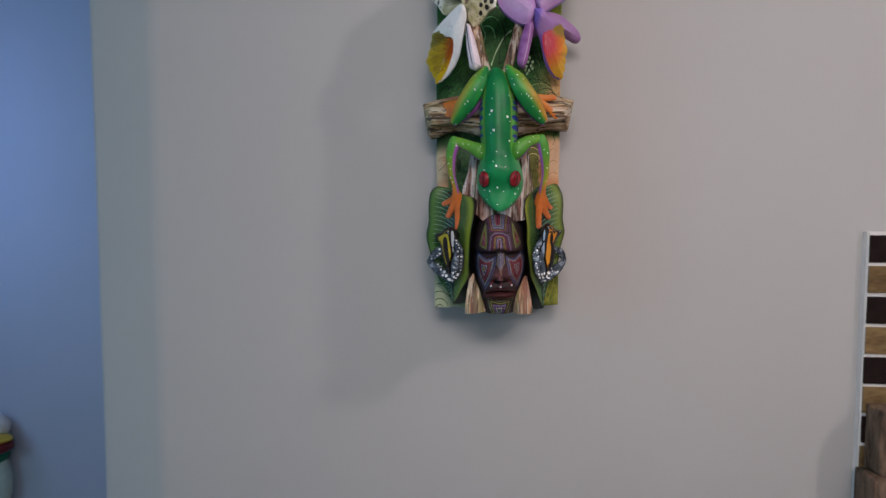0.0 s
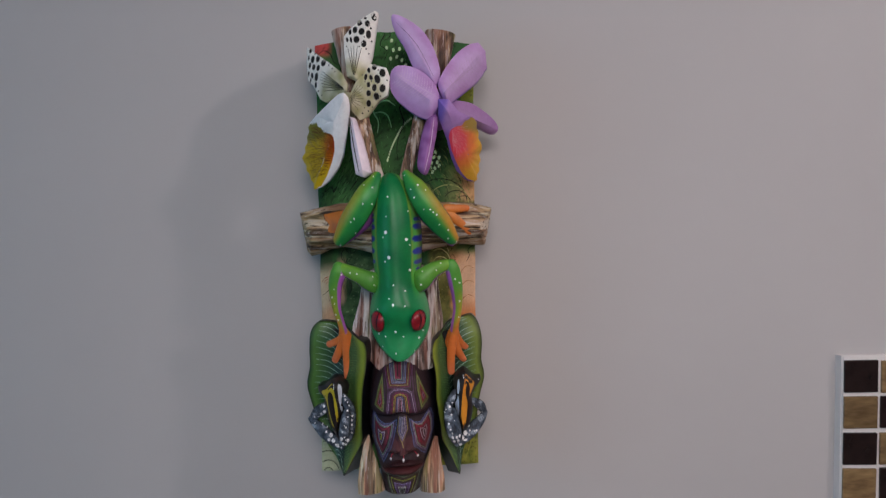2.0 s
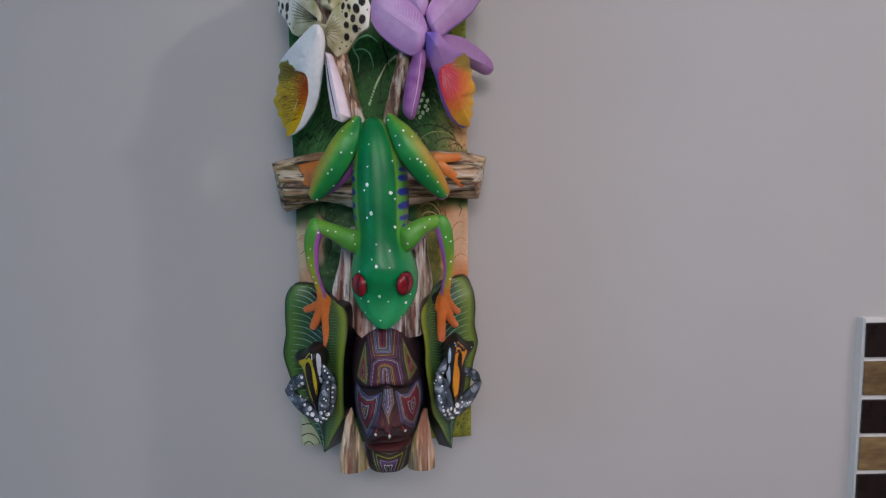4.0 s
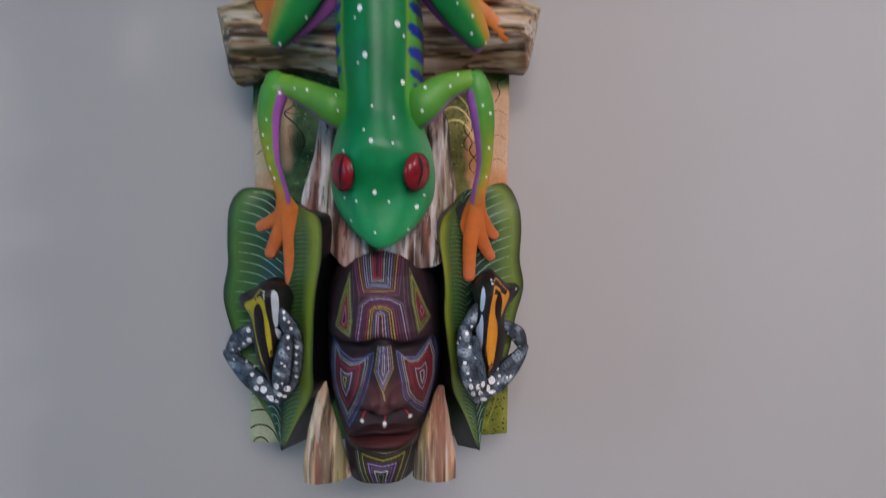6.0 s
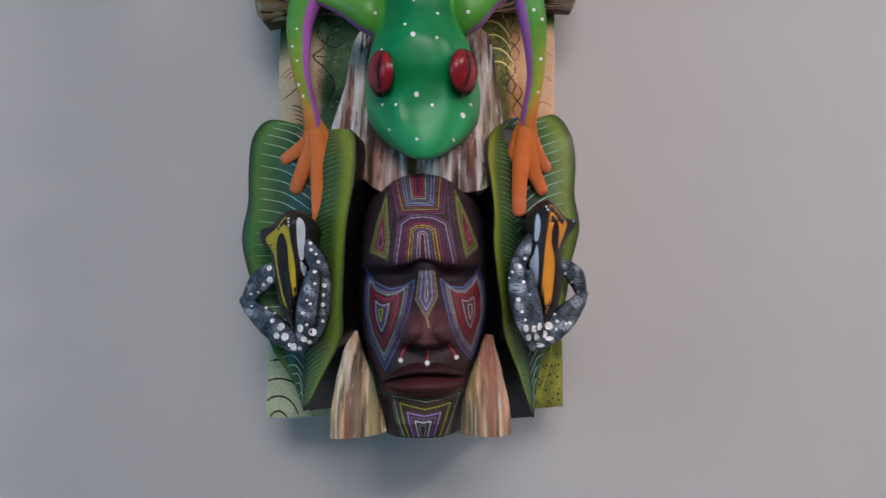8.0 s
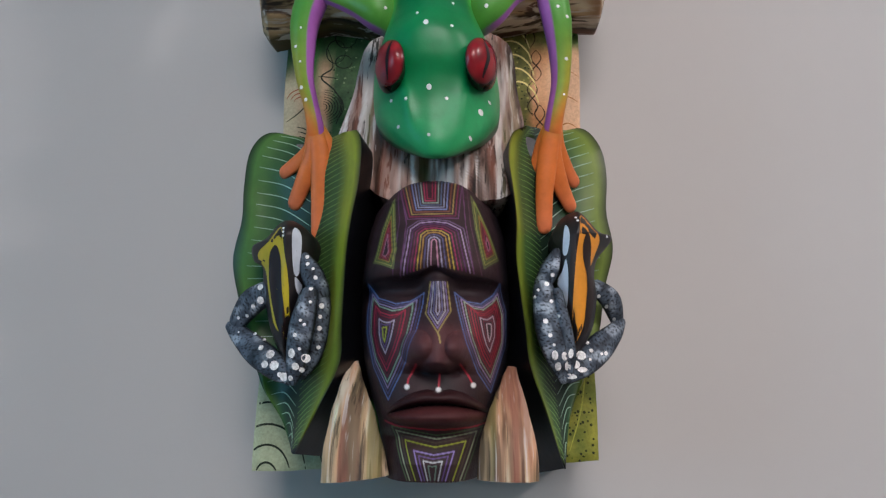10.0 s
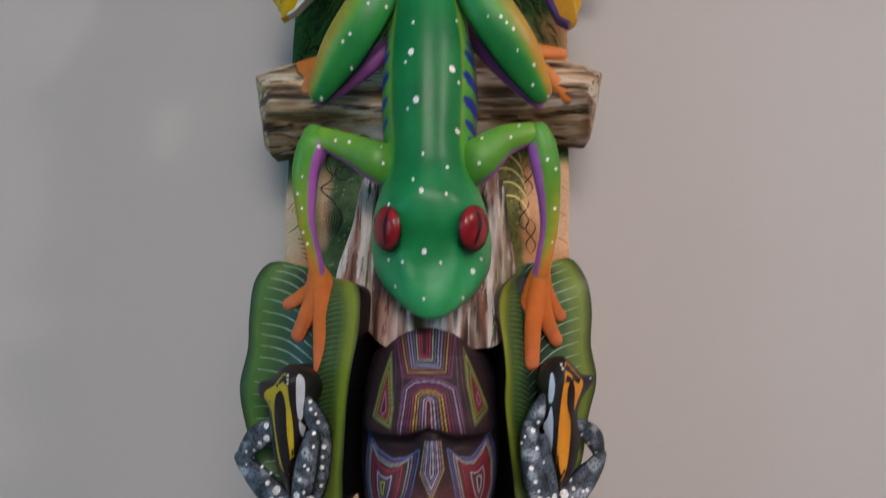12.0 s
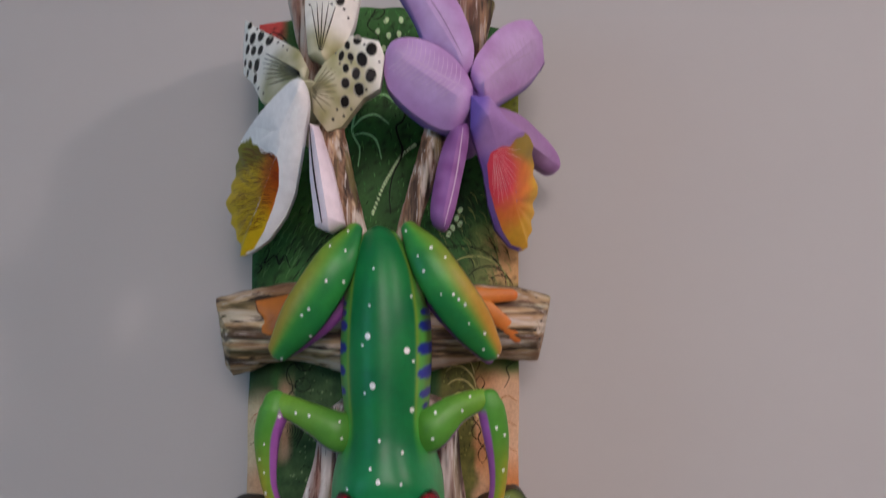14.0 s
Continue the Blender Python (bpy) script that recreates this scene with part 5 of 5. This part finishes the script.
petal(white, left_o, cream_colour, ((-57.7, 215.4, 144), (-101.2, 251.1, 84)), 3, 10, "petal", "cream petal with black spots",
      fan((-51.1, 208.9, 142), [(-90.8, 243.5, 100), (-92.3, 239.9, 100), (-93.1, 236.3, 100), (-93.2, 232.0, 100), (-92.5, 227.0, 100), (-90.0, 221.6, 102), (-87.2, 215.1, 106)], "14120c", 0.8, 0.08, 0.92),
      [(-106.1, 271.7, 80, 1.9, 3.0), (-102.5, 259.8, 84, 2.7, 4.4), (-94.3, 258.8, 92, 2.9, 4.4), (-85.5, 251.3, 100, 3.3, 4.4), (-108.9, 263.3, 78, 1.3, 3.0), (-107.6, 253.1, 78, 1.9, 3.7), (-101.2, 249.6, 84, 2.6, 3.7), (-93.7, 246.5, 92, 2.6, 3.7), (-109.7, 243.2, 76, 1.3, 3.0), (-104.0, 239.1, 82, 1.9, 3.7), (-96.9, 235.7, 88, 2.7, 5.2), (-106.7, 233.6, 80, 1.1, 3.0), (-98.2, 225.9, 86, 1.9, 3.7), (-77.2, 246.4, 110, 1.1), (-71.9, 240.9, 116, 0.9), (-67.4, 235.5, 122, 0.8), (-88.4, 210.4, 100, 0.9), (-94.2, 216.8, 92, 1.1), (-99.0, 266.6, 86, 1.0)], sharp=True)
right_o = [(-47.5, 202.4, 148), (-39.6, 219.4, 144), (-28.7, 236.5, 140), (-20.8, 240.8, 142), (-1.5, 234.7, 148), (2.6, 223.9, 148), (-0.4, 202.1, 148), (-12.0, 196.0, 144), (-26.9, 177.6, 138), (-36.5, 173.9, 140), (-45.3, 184.9, 146)]
petal(white, right_o, cream_colour, ((-41.7, 197.9, 150), (-11.5, 220.2, 146)), 3, 12, "petal", "cream petal with black spots",
      fan((-46.7, 197.4, 145), [(-34.3, 219.7, 142), (-30.1, 218.3, 142), (-27.4, 214.2, 142), (-26.7, 209.4, 142), (-26.1, 203.9, 142), (-26.1, 198.4, 142), (-27.6, 192.9, 142), (-30.6, 187.6, 141), (-35.0, 182.9, 140)], "2c2a1c", 0.55, 0.1, 0.85),
      [(-16.4, 236.3, 144, 2.8, 3.5), (-23.4, 233.0, 144, 1.9, 3.5), (-6.4, 228.7, 148, 3.6, 4.8), (-27.0, 224.8, 144, 1.9, 4.2), (-31.8, 229.6, 144, 1.7, 3.1), (-20.5, 223.7, 146, 2.1, 3.5), (-12.8, 221.4, 147, 3.5, 5.5), (-23.4, 214.9, 146, 2.1, 3.5), (-16.4, 211.2, 147, 2.8, 4.2), (-6.6, 210.3, 148, 3.5, 4.8), (-23.5, 204.6, 146, 2.8, 3.5), (-14.5, 201.1, 146, 3.5, 4.2), (-24.1, 192.9, 142, 2.8, 3.8), (-32.2, 181.5, 140, 1.0), (-25.2, 184.2, 140, 0.9), (-20.0, 188.8, 142, 0.8), (-9.6, 201.1, 146, 0.9), (-0.9, 219.8, 148, 0.8), (-27.7, 218.6, 144, 0.9), (-11.4, 232.5, 146, 0.8), (-19.9, 218.9, 146, 0.8), (-29.3, 187.7, 140, 0.8)], sharp=True)
petal(white, [(-48.2, 178.0, 146), (-40.9, 175.0, 148), (-31.0, 147.1, 152), (-21.5, 108.1, 160), (-30.5, 102.7, 160), (-40.4, 106.9, 158), (-46.0, 140.5, 150)], flat_colour("d2c6ce"), ((-43.2, 171.1, 152), (-31.2, 112.0, 164)), 4, 14, "sepal", "pinkish white sepal with a dark midline", [([(-46.9, 176.1, 150), (-42.4, 143.4, 155), (-35.0, 108.1, 162)], "1c1014", 1.3)], sharp=True)

lip_w = [(-106.6, 177.0, 96), (-109.8, 171.7, 92), (-109.2, 166.3, 88), (-112.7, 160.6, 86), (-113.0, 152.9, 82), (-117.0, 147.1, 81), (-116.6, 141.2, 80), (-121.5, 133.8, 79), (-118.4, 127.0, 80), (-115.0, 123.2, 82), (-115.2, 117.0, 85), (-109.8, 111.5, 90), (-107.2, 103.8, 96), (-102.7, 99.2, 100), (-101.3, 90.2, 108), (-90.9, 93.6, 112), (-77.7, 101.9, 120), (-65.3, 117.1, 128), (-58.1, 131.3, 136), (-51.3, 157.7, 150), (-46.3, 183.9, 158), (-48.5, 200.4, 160), (-55.8, 203.7, 157), (-66.7, 198.1, 150), (-78.7, 190.4, 138), (-94.0, 183.4, 118)]
frill_w = [(-105.7, 175.4, 97), (-108.9, 170.8, 93), (-108.3, 166.2, 89), (-111.8, 160.5, 87), (-112.0, 152.8, 83), (-116.1, 147.0, 82), (-115.6, 141.1, 81), (-119.8, 133.8, 80), (-117.4, 127.0, 81), (-114.0, 123.1, 83), (-114.3, 116.9, 86), (-108.8, 111.5, 91), (-106.2, 103.8, 97), (-101.8, 99.2, 101), (-100.5, 91.6, 108), (-90.5, 95.0, 114), (-80.8, 107.6, 122), (-73.1, 123.2, 132), (-68.3, 136.1, 138), (-67.4, 146.9, 142), (-68.4, 154.3, 144), (-74.6, 157.5, 140), (-82.8, 160.3, 134), (-86.3, 166.8, 126), (-95.5, 170.7, 112)]
hw = (-67.5, 142.7, 142)


def gold(x, z):
    d = math.hypot((x - hw[0]) * 1.1, (z - hw[1]) * 0.55) + 2.5 * rough(x, z, 5, 4)
    c = mix(lin("82360a"), lin("a85c0c"), step(2, 12, d))
    c = mix(c, lin("b49810"), step(11, 24, d))
    return mix(c, lin("6c6a14"), step(hw[1] + 6, hw[1] + 16, z) * step(hw[0] - 6, hw[0] - 18, x))


def edge_w(z):
    """Half way across the white lip's frill."""
    line = [(-93.9, 174.3, 112), (-87.6, 159.5, 116), (-88.0, 136.6, 116), (-90.5, 115.3, 112), (-94.1, 101.0, 110), (-98.0, 87.9, 110)]
    return float(np.interp(-z, [-p[1] for p in line], [p[0] for p in line], left=-999))


petal(white, lip_w, lambda x, z, r: gold(x, z) if x < edge_w(z) else mix(lin("d2d8e4"), lin("dcdce2"), 0.5 + rough(x, z, 12, 5)), ((-55.2, 183.2, 158), (-81.5, 129.9, 128)), 5, 9, "lip", "white tubular lip ending in a yellow and rust frill",
      hatching([(-67.7, 153.6, 144), (-67.5, 142.7, 142), (-69.0, 133.3, 138), (-73.8, 122.5, 132), (-80.8, 109.7, 122)], [(-105.6, 173.1, 98), (-110.8, 159.7, 88), (-117.0, 136.6, 82), (-112.0, 119.9, 86), (-105.3, 104.5, 98)], 44, ("4a1c04", "5a2c08", "62380a", "401804"), ((0.05, 0.34), (0.3, 0.6), (0.55, 0.9)), 0.5, 0.8), sharp=True, patches=((frill_w, gold),))
petal(white, [(-55.4, 204.0, 159), (-48.2, 200.1, 162), (-45.8, 185.5, 161), (-49.5, 169.9, 156), (-54.8, 158.4, 150), (-66.6, 154.7, 146), (-76.0, 159.6, 140), (-84.8, 167.1, 130), (-100.2, 175.8, 106), (-91.8, 183.6, 122), (-78.0, 190.5, 142), (-66.3, 198.4, 152)], flat_colour("d6dce8"), ((-52.0, 193.1, 164), (-65.7, 170.8, 150)), 4, 9, "tube", "smooth white throat of the flower", power=2.4)

LILAC = lin("a484b4")
pm = (59.1, 196.0, 150)
purple = orchid(pm, "80629a", "lilac orchid with a violet and orange frilled lip")


def lilac_colour(x, z, r):
    d = math.hypot(x - pm[0], z - pm[1])
    return mix(mix(LILAC, lin("9870a4"), 0.5 + rough(x, z, 20, 3)), lin("b49cc2"), 0.5 * step(0.9, 0.2, r) + 0.2 * step(20, 60, d))


def combed(axis_a, axis_b, count, reach, tone="b49cba"):
    """Fine pale ribs across a petal, bent like a feather."""
    a, b = Vector(axis_a[:2]), Vector(axis_b[:2])
    d = (b - a).normalized()
    s = Vector((-d.y, d.x))
    out = []
    for k in range(count):
        p = a.lerp(b, 0.12 + 0.8 * k / count)
        out += [([p, p + s * reach * 0.5 + d * 2, p + s * reach + d * 5.5], tone, 0.55), ([p, p - s * reach * 0.5 + d * 2, p - s * reach + d * 5.5], tone, 0.45)]
    return out + [([a, a.lerp(b, 0.5), b], tone, 0.7)]


petal(purple, [(5.6, 300.7, 136), (21.0, 296.6, 138), (41.9, 281.0, 140), (55.1, 259.6, 144), (63.3, 230.3, 148), (57.8, 212.3, 150), (43.9, 225.3, 146), (31.3, 235.7, 142), (20.1, 261.2, 138), (7.6, 283.6, 136)], lilac_colour, ((51.0, 227.2, 150), (16.1, 289.9, 138)), 3, 18, "petal", "lilac petal", [([p[:2] for p in [(10.7, 290.7, 140), (34.9, 262.9, 142), (55.0, 223.5, 148)]], "5a4a6a", 0.5)], side=lin("6a54a0"))
petal(purple, [(2.4, 224.2, 146), (9.6, 236.0, 148), (28.3, 235.5, 150), (49.0, 222.8, 152), (62.0, 200.8, 154), (56.3, 179.4, 152), (45.2, 172.9, 150), (25.6, 183.1, 146), (4.8, 204.1, 144)], lilac_colour, ((51.1, 193.4, 158), (15.1, 220.7, 150)), 3, 20, "petal", "lilac petal with fine pale ribs", combed((57.7, 198.0, 150), (9.7, 227.5, 150), 13, 13), side=lin("6a54a0"))
petal(purple, [(61.9, 206.5, 152), (63.3, 221.7, 150), (79.9, 251.1, 126), (98.0, 270.5, 102), (111.5, 277.0, 88), (112.5, 277.2, 87), (121.5, 268.5, 79), (122.0, 267.5, 78), (123.4, 248.0, 78), (123.0, 246.5, 78), (110.5, 227.5, 94), (88.3, 205.1, 126), (72.9, 191.8, 150)], lilac_colour, ((68.9, 202.8, 158), (108.9, 255.0, 100)), 3, 20, "petal", "lilac petal with fine pale ribs", combed((66.0, 201.4, 150), (113.2, 250.6, 140), 12, 11, "a58cae"), side=lin("6a54a0"))
petal(purple, [(74.1, 195.1, 128), (97.9, 198.6, 104), (116.8, 191.3, 84), (134.0, 178.5, 68), (138.2, 167.2, 62), (128.2, 162.5, 64), (107.9, 169.5, 82), (85.4, 172.6, 106)], lambda x, z, r: mix(lilac_colour(x, z, r), lin("7d5584"), 0.6), ((85.4, 182.2, 130), (127.9, 170.8, 70)), 4, 14, "sepal", "mauve sepal")
petal(purple, [(49.3, 175.9, 148), (59.0, 176.9, 150), (59.0, 161.7, 152), (54.8, 139.6, 154), (49.3, 114.8, 158), (43.8, 105.2, 158), (35.4, 110.8, 156), (34.7, 126.0, 154), (40.9, 157.9, 150)], lambda x, z, r: mix(lin("8a5f94"), lin("74477c"), 0.5 + rough(x, z, 10)), ((52.2, 166.9, 154), (42.5, 114.7, 160)), 4, 14, "sepal", "mauve sepal with a pale midline", [([p[:2] for p in [(55.5, 174.2, 150), (50.7, 139.6, 154), (43.1, 106.6, 158)]], "b09ab4", 0.9)])
lip_p = [(60.6, 195.0, 156), (72.9, 195.0, 156), (85.3, 180.9, 150), (97.9, 176.2, 138), (102.3, 176.6, 130), (108.3, 171.0, 118), (107.8, 166.0, 112), (110.9, 159.8, 104), (110.3, 153.0, 100), (114.8, 146.0, 96), (115.0, 139.1, 92), (111.4, 133.4, 90), (113.7, 126.2, 87), (110.8, 120.4, 86), (112.3, 113.2, 83), (108.6, 107.3, 82), (109.4, 101.4, 81), (104.2, 97.7, 80), (94.3, 100.5, 86), (81.7, 112.1, 104), (75.2, 127.0, 120), (69.8, 149.3, 138), (60.4, 173.9, 152)]
frill_p = [(101.6, 175.0, 131), (106.8, 168.8, 119), (108.7, 160.3, 106), (111.8, 150.0, 100), (113.5, 140.4, 94), (110.6, 131.8, 92), (111.4, 123.2, 89), (109.2, 115.9, 87), (110.1, 108.7, 84), (104.9, 99.8, 82), (95.8, 101.9, 88), (87.5, 110.9, 100), (81.0, 123.1, 114), (75.3, 137.5, 130), (72.7, 151.7, 142), (74.8, 159.0, 145), (81.8, 163.4, 148), (88.7, 165.0, 146), (92.9, 170.8, 143)]
hp = (81.0, 146.7, 136)


def sunset(x, z):
    d = math.hypot(x - hp[0], (z - hp[1]) * 0.75) + 2 * rough(x, z, 5, 4)
    c = mix(lin("c03e50"), lin("c06a34"), step(9, 21, d))
    c = mix(c, lin("c09430"), step(20, 33, d))
    return mix(c, lin("8a7434"), step(hp[1] + 9, hp[1] + 18, z) * step(hp[0] + 4, hp[0] + 14, x))


def edge_p(z):
    """Half way across the violet lip's frill."""
    line = [(99.4, 176.1, 134), (96.6, 166.1, 130), (96.8, 149.6, 120), (98.5, 129.4, 105), (101.8, 108.5, 88), (103.4, 98.4, 82)]
    return float(np.interp(-z, [-p[1] for p in line], [p[0] for p in line], left=999))


petal(purple, lip_p, lambda x, z, r: sunset(x, z) if x > edge_p(z) else mix(lin("66529c"), lin("9070a4"), step(pm[0] + 9, pm[0] + 18, x - 0.25 * (z - pm[1])) * step(pm[1] - 46, pm[1] - 30, z)), ((71.5, 179.8, 158), (94.0, 130.5, 110)), 5, 9, "lip", "violet lip with a pink and orange frill",
      fan((76.9, 160.9, 146), [(77.5, 134.7, 130), (81.0, 129.5, 124), (84.6, 127.1, 118), (88.2, 128.6, 116), (91.8, 131.6, 114), (95.4, 137.3, 114), (99.0, 144.5, 114), (101.1, 151.2, 118), (102.5, 159.3, 122), (102.3, 165.6, 128)], "d8a0aa", 0.24, 0.08, 0.8) + fan((77.6, 159.5, 146), [(78.9, 132.0, 128), (83.1, 126.9, 120), (86.7, 127.1, 117), (90.4, 130.1, 115), (94.0, 134.5, 114), (97.6, 140.9, 114)], "dcb0b4", 0.22, 0.25, 0.95), sharp=True, patches=((frill_p, sunset),))

# ---- the mosaic mirror frame ----
frame_white = plaster("frame_plaster", (0.70, 0.68, 0.66), 0.08)
glass_tile, n_, l_, b_ = shader("brown_glass_tile", 0.18, 0.6)
coord_ = n_.new("ShaderNodeTexCoord")
streak = n_.new("ShaderNodeMapping")
streak.inputs["Scale"].default_value = (9, 1, 34)
l_.new(coord_.outputs["Object"], streak.inputs["Vector"])
cloud = noise_node(n_, l_, streak.outputs[0], 1.2, 4.0)
band = n_.new("ShaderNodeValToRGB")
band.color_ramp.elements[0].color, band.color_ramp.elements[0].position = (0.07, 0.04, 0.018, 1), 0.3
band.color_ramp.elements[1].color, band.color_ramp.elements[1].position = (0.34, 0.23, 0.105, 1), 0.72
l_.new(cloud.outputs["Fac"], band.inputs[0])
info = n_.new("ShaderNodeObjectInfo")
shade = n_.new("ShaderNodeMapRange")
shade.inputs["To Min"].default_value, shade.inputs["To Max"].default_value = 0.72, 1.2
l_.new(info.outputs["Random"], shade.inputs["Value"])
toned = n_.new("ShaderNodeVectorMath")
toned.operation = "SCALE"
l_.new(band.outputs[0], toned.inputs[0])
l_.new(shade.outputs[0], toned.inputs["Scale"])
l_.new(toned.outputs[0], b_.inputs["Base Color"])
bump_node(n_, l_, cloud.outputs["Fac"], 0.35, 0.002, b_)
dark_tile, n_, l_, b_ = shader("dark_glass_tile", 0.2, 0.35)
coord_ = n_.new("ShaderNodeTexCoord")
cloud = noise_node(n_, l_, coord_.outputs["Object"], 50.0, 4.0)
band = n_.new("ShaderNodeValToRGB")
band.color_ramp.elements[0].color = (0.006, 0.004, 0.004, 1)
band.color_ramp.elements[1].color = (0.030, 0.018, 0.016, 1)
l_.new(cloud.outputs["Fac"], band.inputs[0])
l_.new(band.outputs[0], b_.inputs["Base Color"])
bump_node(n_, l_, cloud.outputs["Fac"], 0.25, 0.002, b_)
mirror_glass, n_, l_, b_ = shader("mirror_glass", 0.03, 0.5)
b_.inputs["Metallic"].default_value = 1.0
b_.inputs["Base Color"].default_value = (0.8, 0.82, 0.82, 1)

PITCH, FX, FZ = 0.0522, 0.628, 1.432
COLS, ROWS = 12, 10
mirror = new("mosaic_frame")
mirror.location = (FX, 0, FZ)
tagged(mirror, "mirror frame of dark and bronze mosaic tiles with white grout", "mirror frame")
width, height = COLS * PITCH, ROWS * PITCH

bm = bmesh.new()
o = 0.003
ring_out = [(-o, 0.0, o), (width + o, 0.0, o), (width + o, 0.0, -height - o), (-o, 0.0, -height - o)]
ring_face = [(0, -0.012, 0.004), (width, -0.012, 0.004), (width, -0.012, -height), (0, -0.012, -height)]
iw = 2 * PITCH
ring_in = [(iw, -0.012, -iw), (width - iw, -0.012, -iw), (width - iw, -0.012, -height + iw), (iw, -0.012, -height + iw)]
ring_deep = [(x, -0.004, z) for x, y, z in ring_in]
loops = [[bm.verts.new(p) for p in ring] for ring in (ring_out, ring_face, ring_in, ring_deep)]
for a, b in zip(loops, loops[1:]):
    for k in range(4):
        bm.faces.new((a[k], a[(k + 1) % 4], b[(k + 1) % 4], b[k]))
bmesh.ops.bevel(bm, geom=[e for e in bm.edges if e.verts[0] in loops[1] and e.verts[1] in loops[1]], offset=0.002, segments=2, affect="EDGES")
plain_part("grout", bm, frame_white, mirror, "white plaster body and grout")
plain_part("mirror_pane", box((iw - 0.002, -0.005, -height + iw - 0.002), (width - iw + 0.002, -0.002, -iw + 0.002)), mirror_glass, mirror, "plain mirror pane")
tile_meshes = []
for k, material in enumerate((dark_tile, glass_tile)):
    bm = box((0.0022, -0.0155, -PITCH + 0.0030), (PITCH - 0.0026, -0.010, -0.0028), 0.0012)
    mesh = bpy.data.meshes.new("tile")
    bm.to_mesh(mesh)
    bm.free()
    mesh.materials.append(material)
    tile_meshes.append(mesh)
for row in range(ROWS):
    for col in range(COLS):
        if 2 <= row < ROWS - 2 and 2 <= col < COLS - 2:
            continue
        tile = new("tile", tile_meshes[(row + col) % 2])
        tile.parent = mirror
        tile.location = (col * PITCH + random.uniform(-0.0007, 0.0007), 0, -row * PITCH + random.uniform(-0.0007, 0.0007))
        tile.rotation_euler = (0, random.uniform(-0.012, 0.012), 0)

# ---- the rough block beside the mosaic ----
stone, n_, l_, b_ = shader("weathered_wood", 0.75, 0.25)
coord_ = n_.new("ShaderNodeTexCoord")
grain_ = n_.new("ShaderNodeMapping")
grain_.inputs["Scale"].default_value = (1, 1, 0.3)
l_.new(coord_.outputs["Object"], grain_.inputs["Vector"])
cloud = noise_node(n_, l_, grain_.outputs[0], 38.0, 6.0, 0.7)
band = n_.new("ShaderNodeValToRGB")
band.color_ramp.elements[0].color, band.color_ramp.elements[0].position = (0.012, 0.009, 0.007, 1), 0.3
band.color_ramp.elements[1].color, band.color_ramp.elements[1].position = (0.26, 0.17, 0.115, 1), 0.68
l_.new(cloud.outputs["Fac"], band.inputs[0])
l_.new(band.outputs[0], b_.inputs["Base Color"])
bump_node(n_, l_, cloud.outputs["Fac"], 1.0, 0.008, b_)
block = new("wooden_post")
block.location = (0.638, 0, 0)
tagged(block, "rough dark brown weathered wooden post standing against the wall", "post")


def hewn(name, x0, x1, z0, z1, out, label):
    """A rough-hewn block: finely divided, then beaten out of true."""
    bm_ = box((x0, -out, z0), (x1, -0.016 if z1 > 1 else 0.0, z1), 0.006)
    bmesh.ops.subdivide_edges(bm_, edges=bm_.edges[:], cuts=10, use_grid_fill=True)
    for v in bm_.verts:
        k = Vector((v.co.x * 30, v.co.y * 30, v.co.z * 9))
        if v.co.y < -0.03:
            v.co += noise.noise_vector(k) * 0.006 + noise.noise_vector(k * 4) * 0.0015
    return plain_part(name, bm_, stone, block, label, True)


hewn("shaft", -0.004, 0.46, 1.03, 1.142, 0.07, "dark weathered shaft")
hewn("collar", -0.018, 0.49, 0.86, 1.03, 0.09, "wider rough collar")
hewn("foot", -0.01, 0.475, 0.0, 0.86, 0.075, "plain rough foot")

# ---- the painted bird on the passage wall ----
bird = new("bird_ornament")
bird.location = (-2.025, 1.25, 0.525)
tagged(bird, "painted wooden bird ornament with a white face on the wall", "ornament")


def ball(name, centre, radii, colour, label):
    bm_ = bmesh.new()
    bmesh.ops.create_uvsphere(bm_, u_segments=24, v_segments=16, radius=1.0)
    for v in bm_.verts:
        p = Vector((v.co.x * radii[0], v.co.y * radii[1], v.co.z * radii[2]))
        v.co = p * (1 + 0.05 * noise.noise(p * 30)) + Vector(centre)
    m_, nn, ll, bb = shader(name + "_paint", 0.4, 0.4)
    t_ = nn.new("ShaderNodeTexCoord")
    spot = noise_node(nn, ll, t_.outputs["Object"], 60.0, 4.0)
    blend = nn.new("ShaderNodeMix")
    blend.data_type = "RGBA"
    blend.inputs["A"].default_value = (*[0.7 * c for c in colour], 1)
    blend.inputs["B"].default_value = (*colour, 1)
    ll.new(spot.outputs["Fac"], blend.inputs["Factor"])
    ll.new(blend.outputs["Result"], bb.inputs["Base Color"])
    return plain_part(name, bm_, m_, bird, label, True)


BX = 0.0
ball("belly", (BX - 0.03, -0.05, -0.16), (0.085, 0.05, 0.13), (0.5, 0.62, 0.58), "pale green belly")
ball("breast", (BX - 0.02, -0.055, -0.045), (0.07, 0.05, 0.05), (0.02, 0.16, 0.08), "dark green breast")
ball("beak", (BX + 0.035, -0.10, 0.0), (0.066, 0.06, 0.03), (0.14, 0.015, 0.02), "dark red beak")
ball("beak_ridge", (BX + 0.035, -0.10, 0.028), (0.066, 0.05, 0.016), (0.6, 0.42, 0.05), "yellow beak ridge")
ball("head", (BX - 0.03, -0.055, 0.06), (0.085, 0.055, 0.06), (0.75, 0.74, 0.72), "white head")
ball("eye", (BX - 0.005, -0.108, 0.065), (0.02, 0.01, 0.022), (0.01, 0.01, 0.012), "black eye")
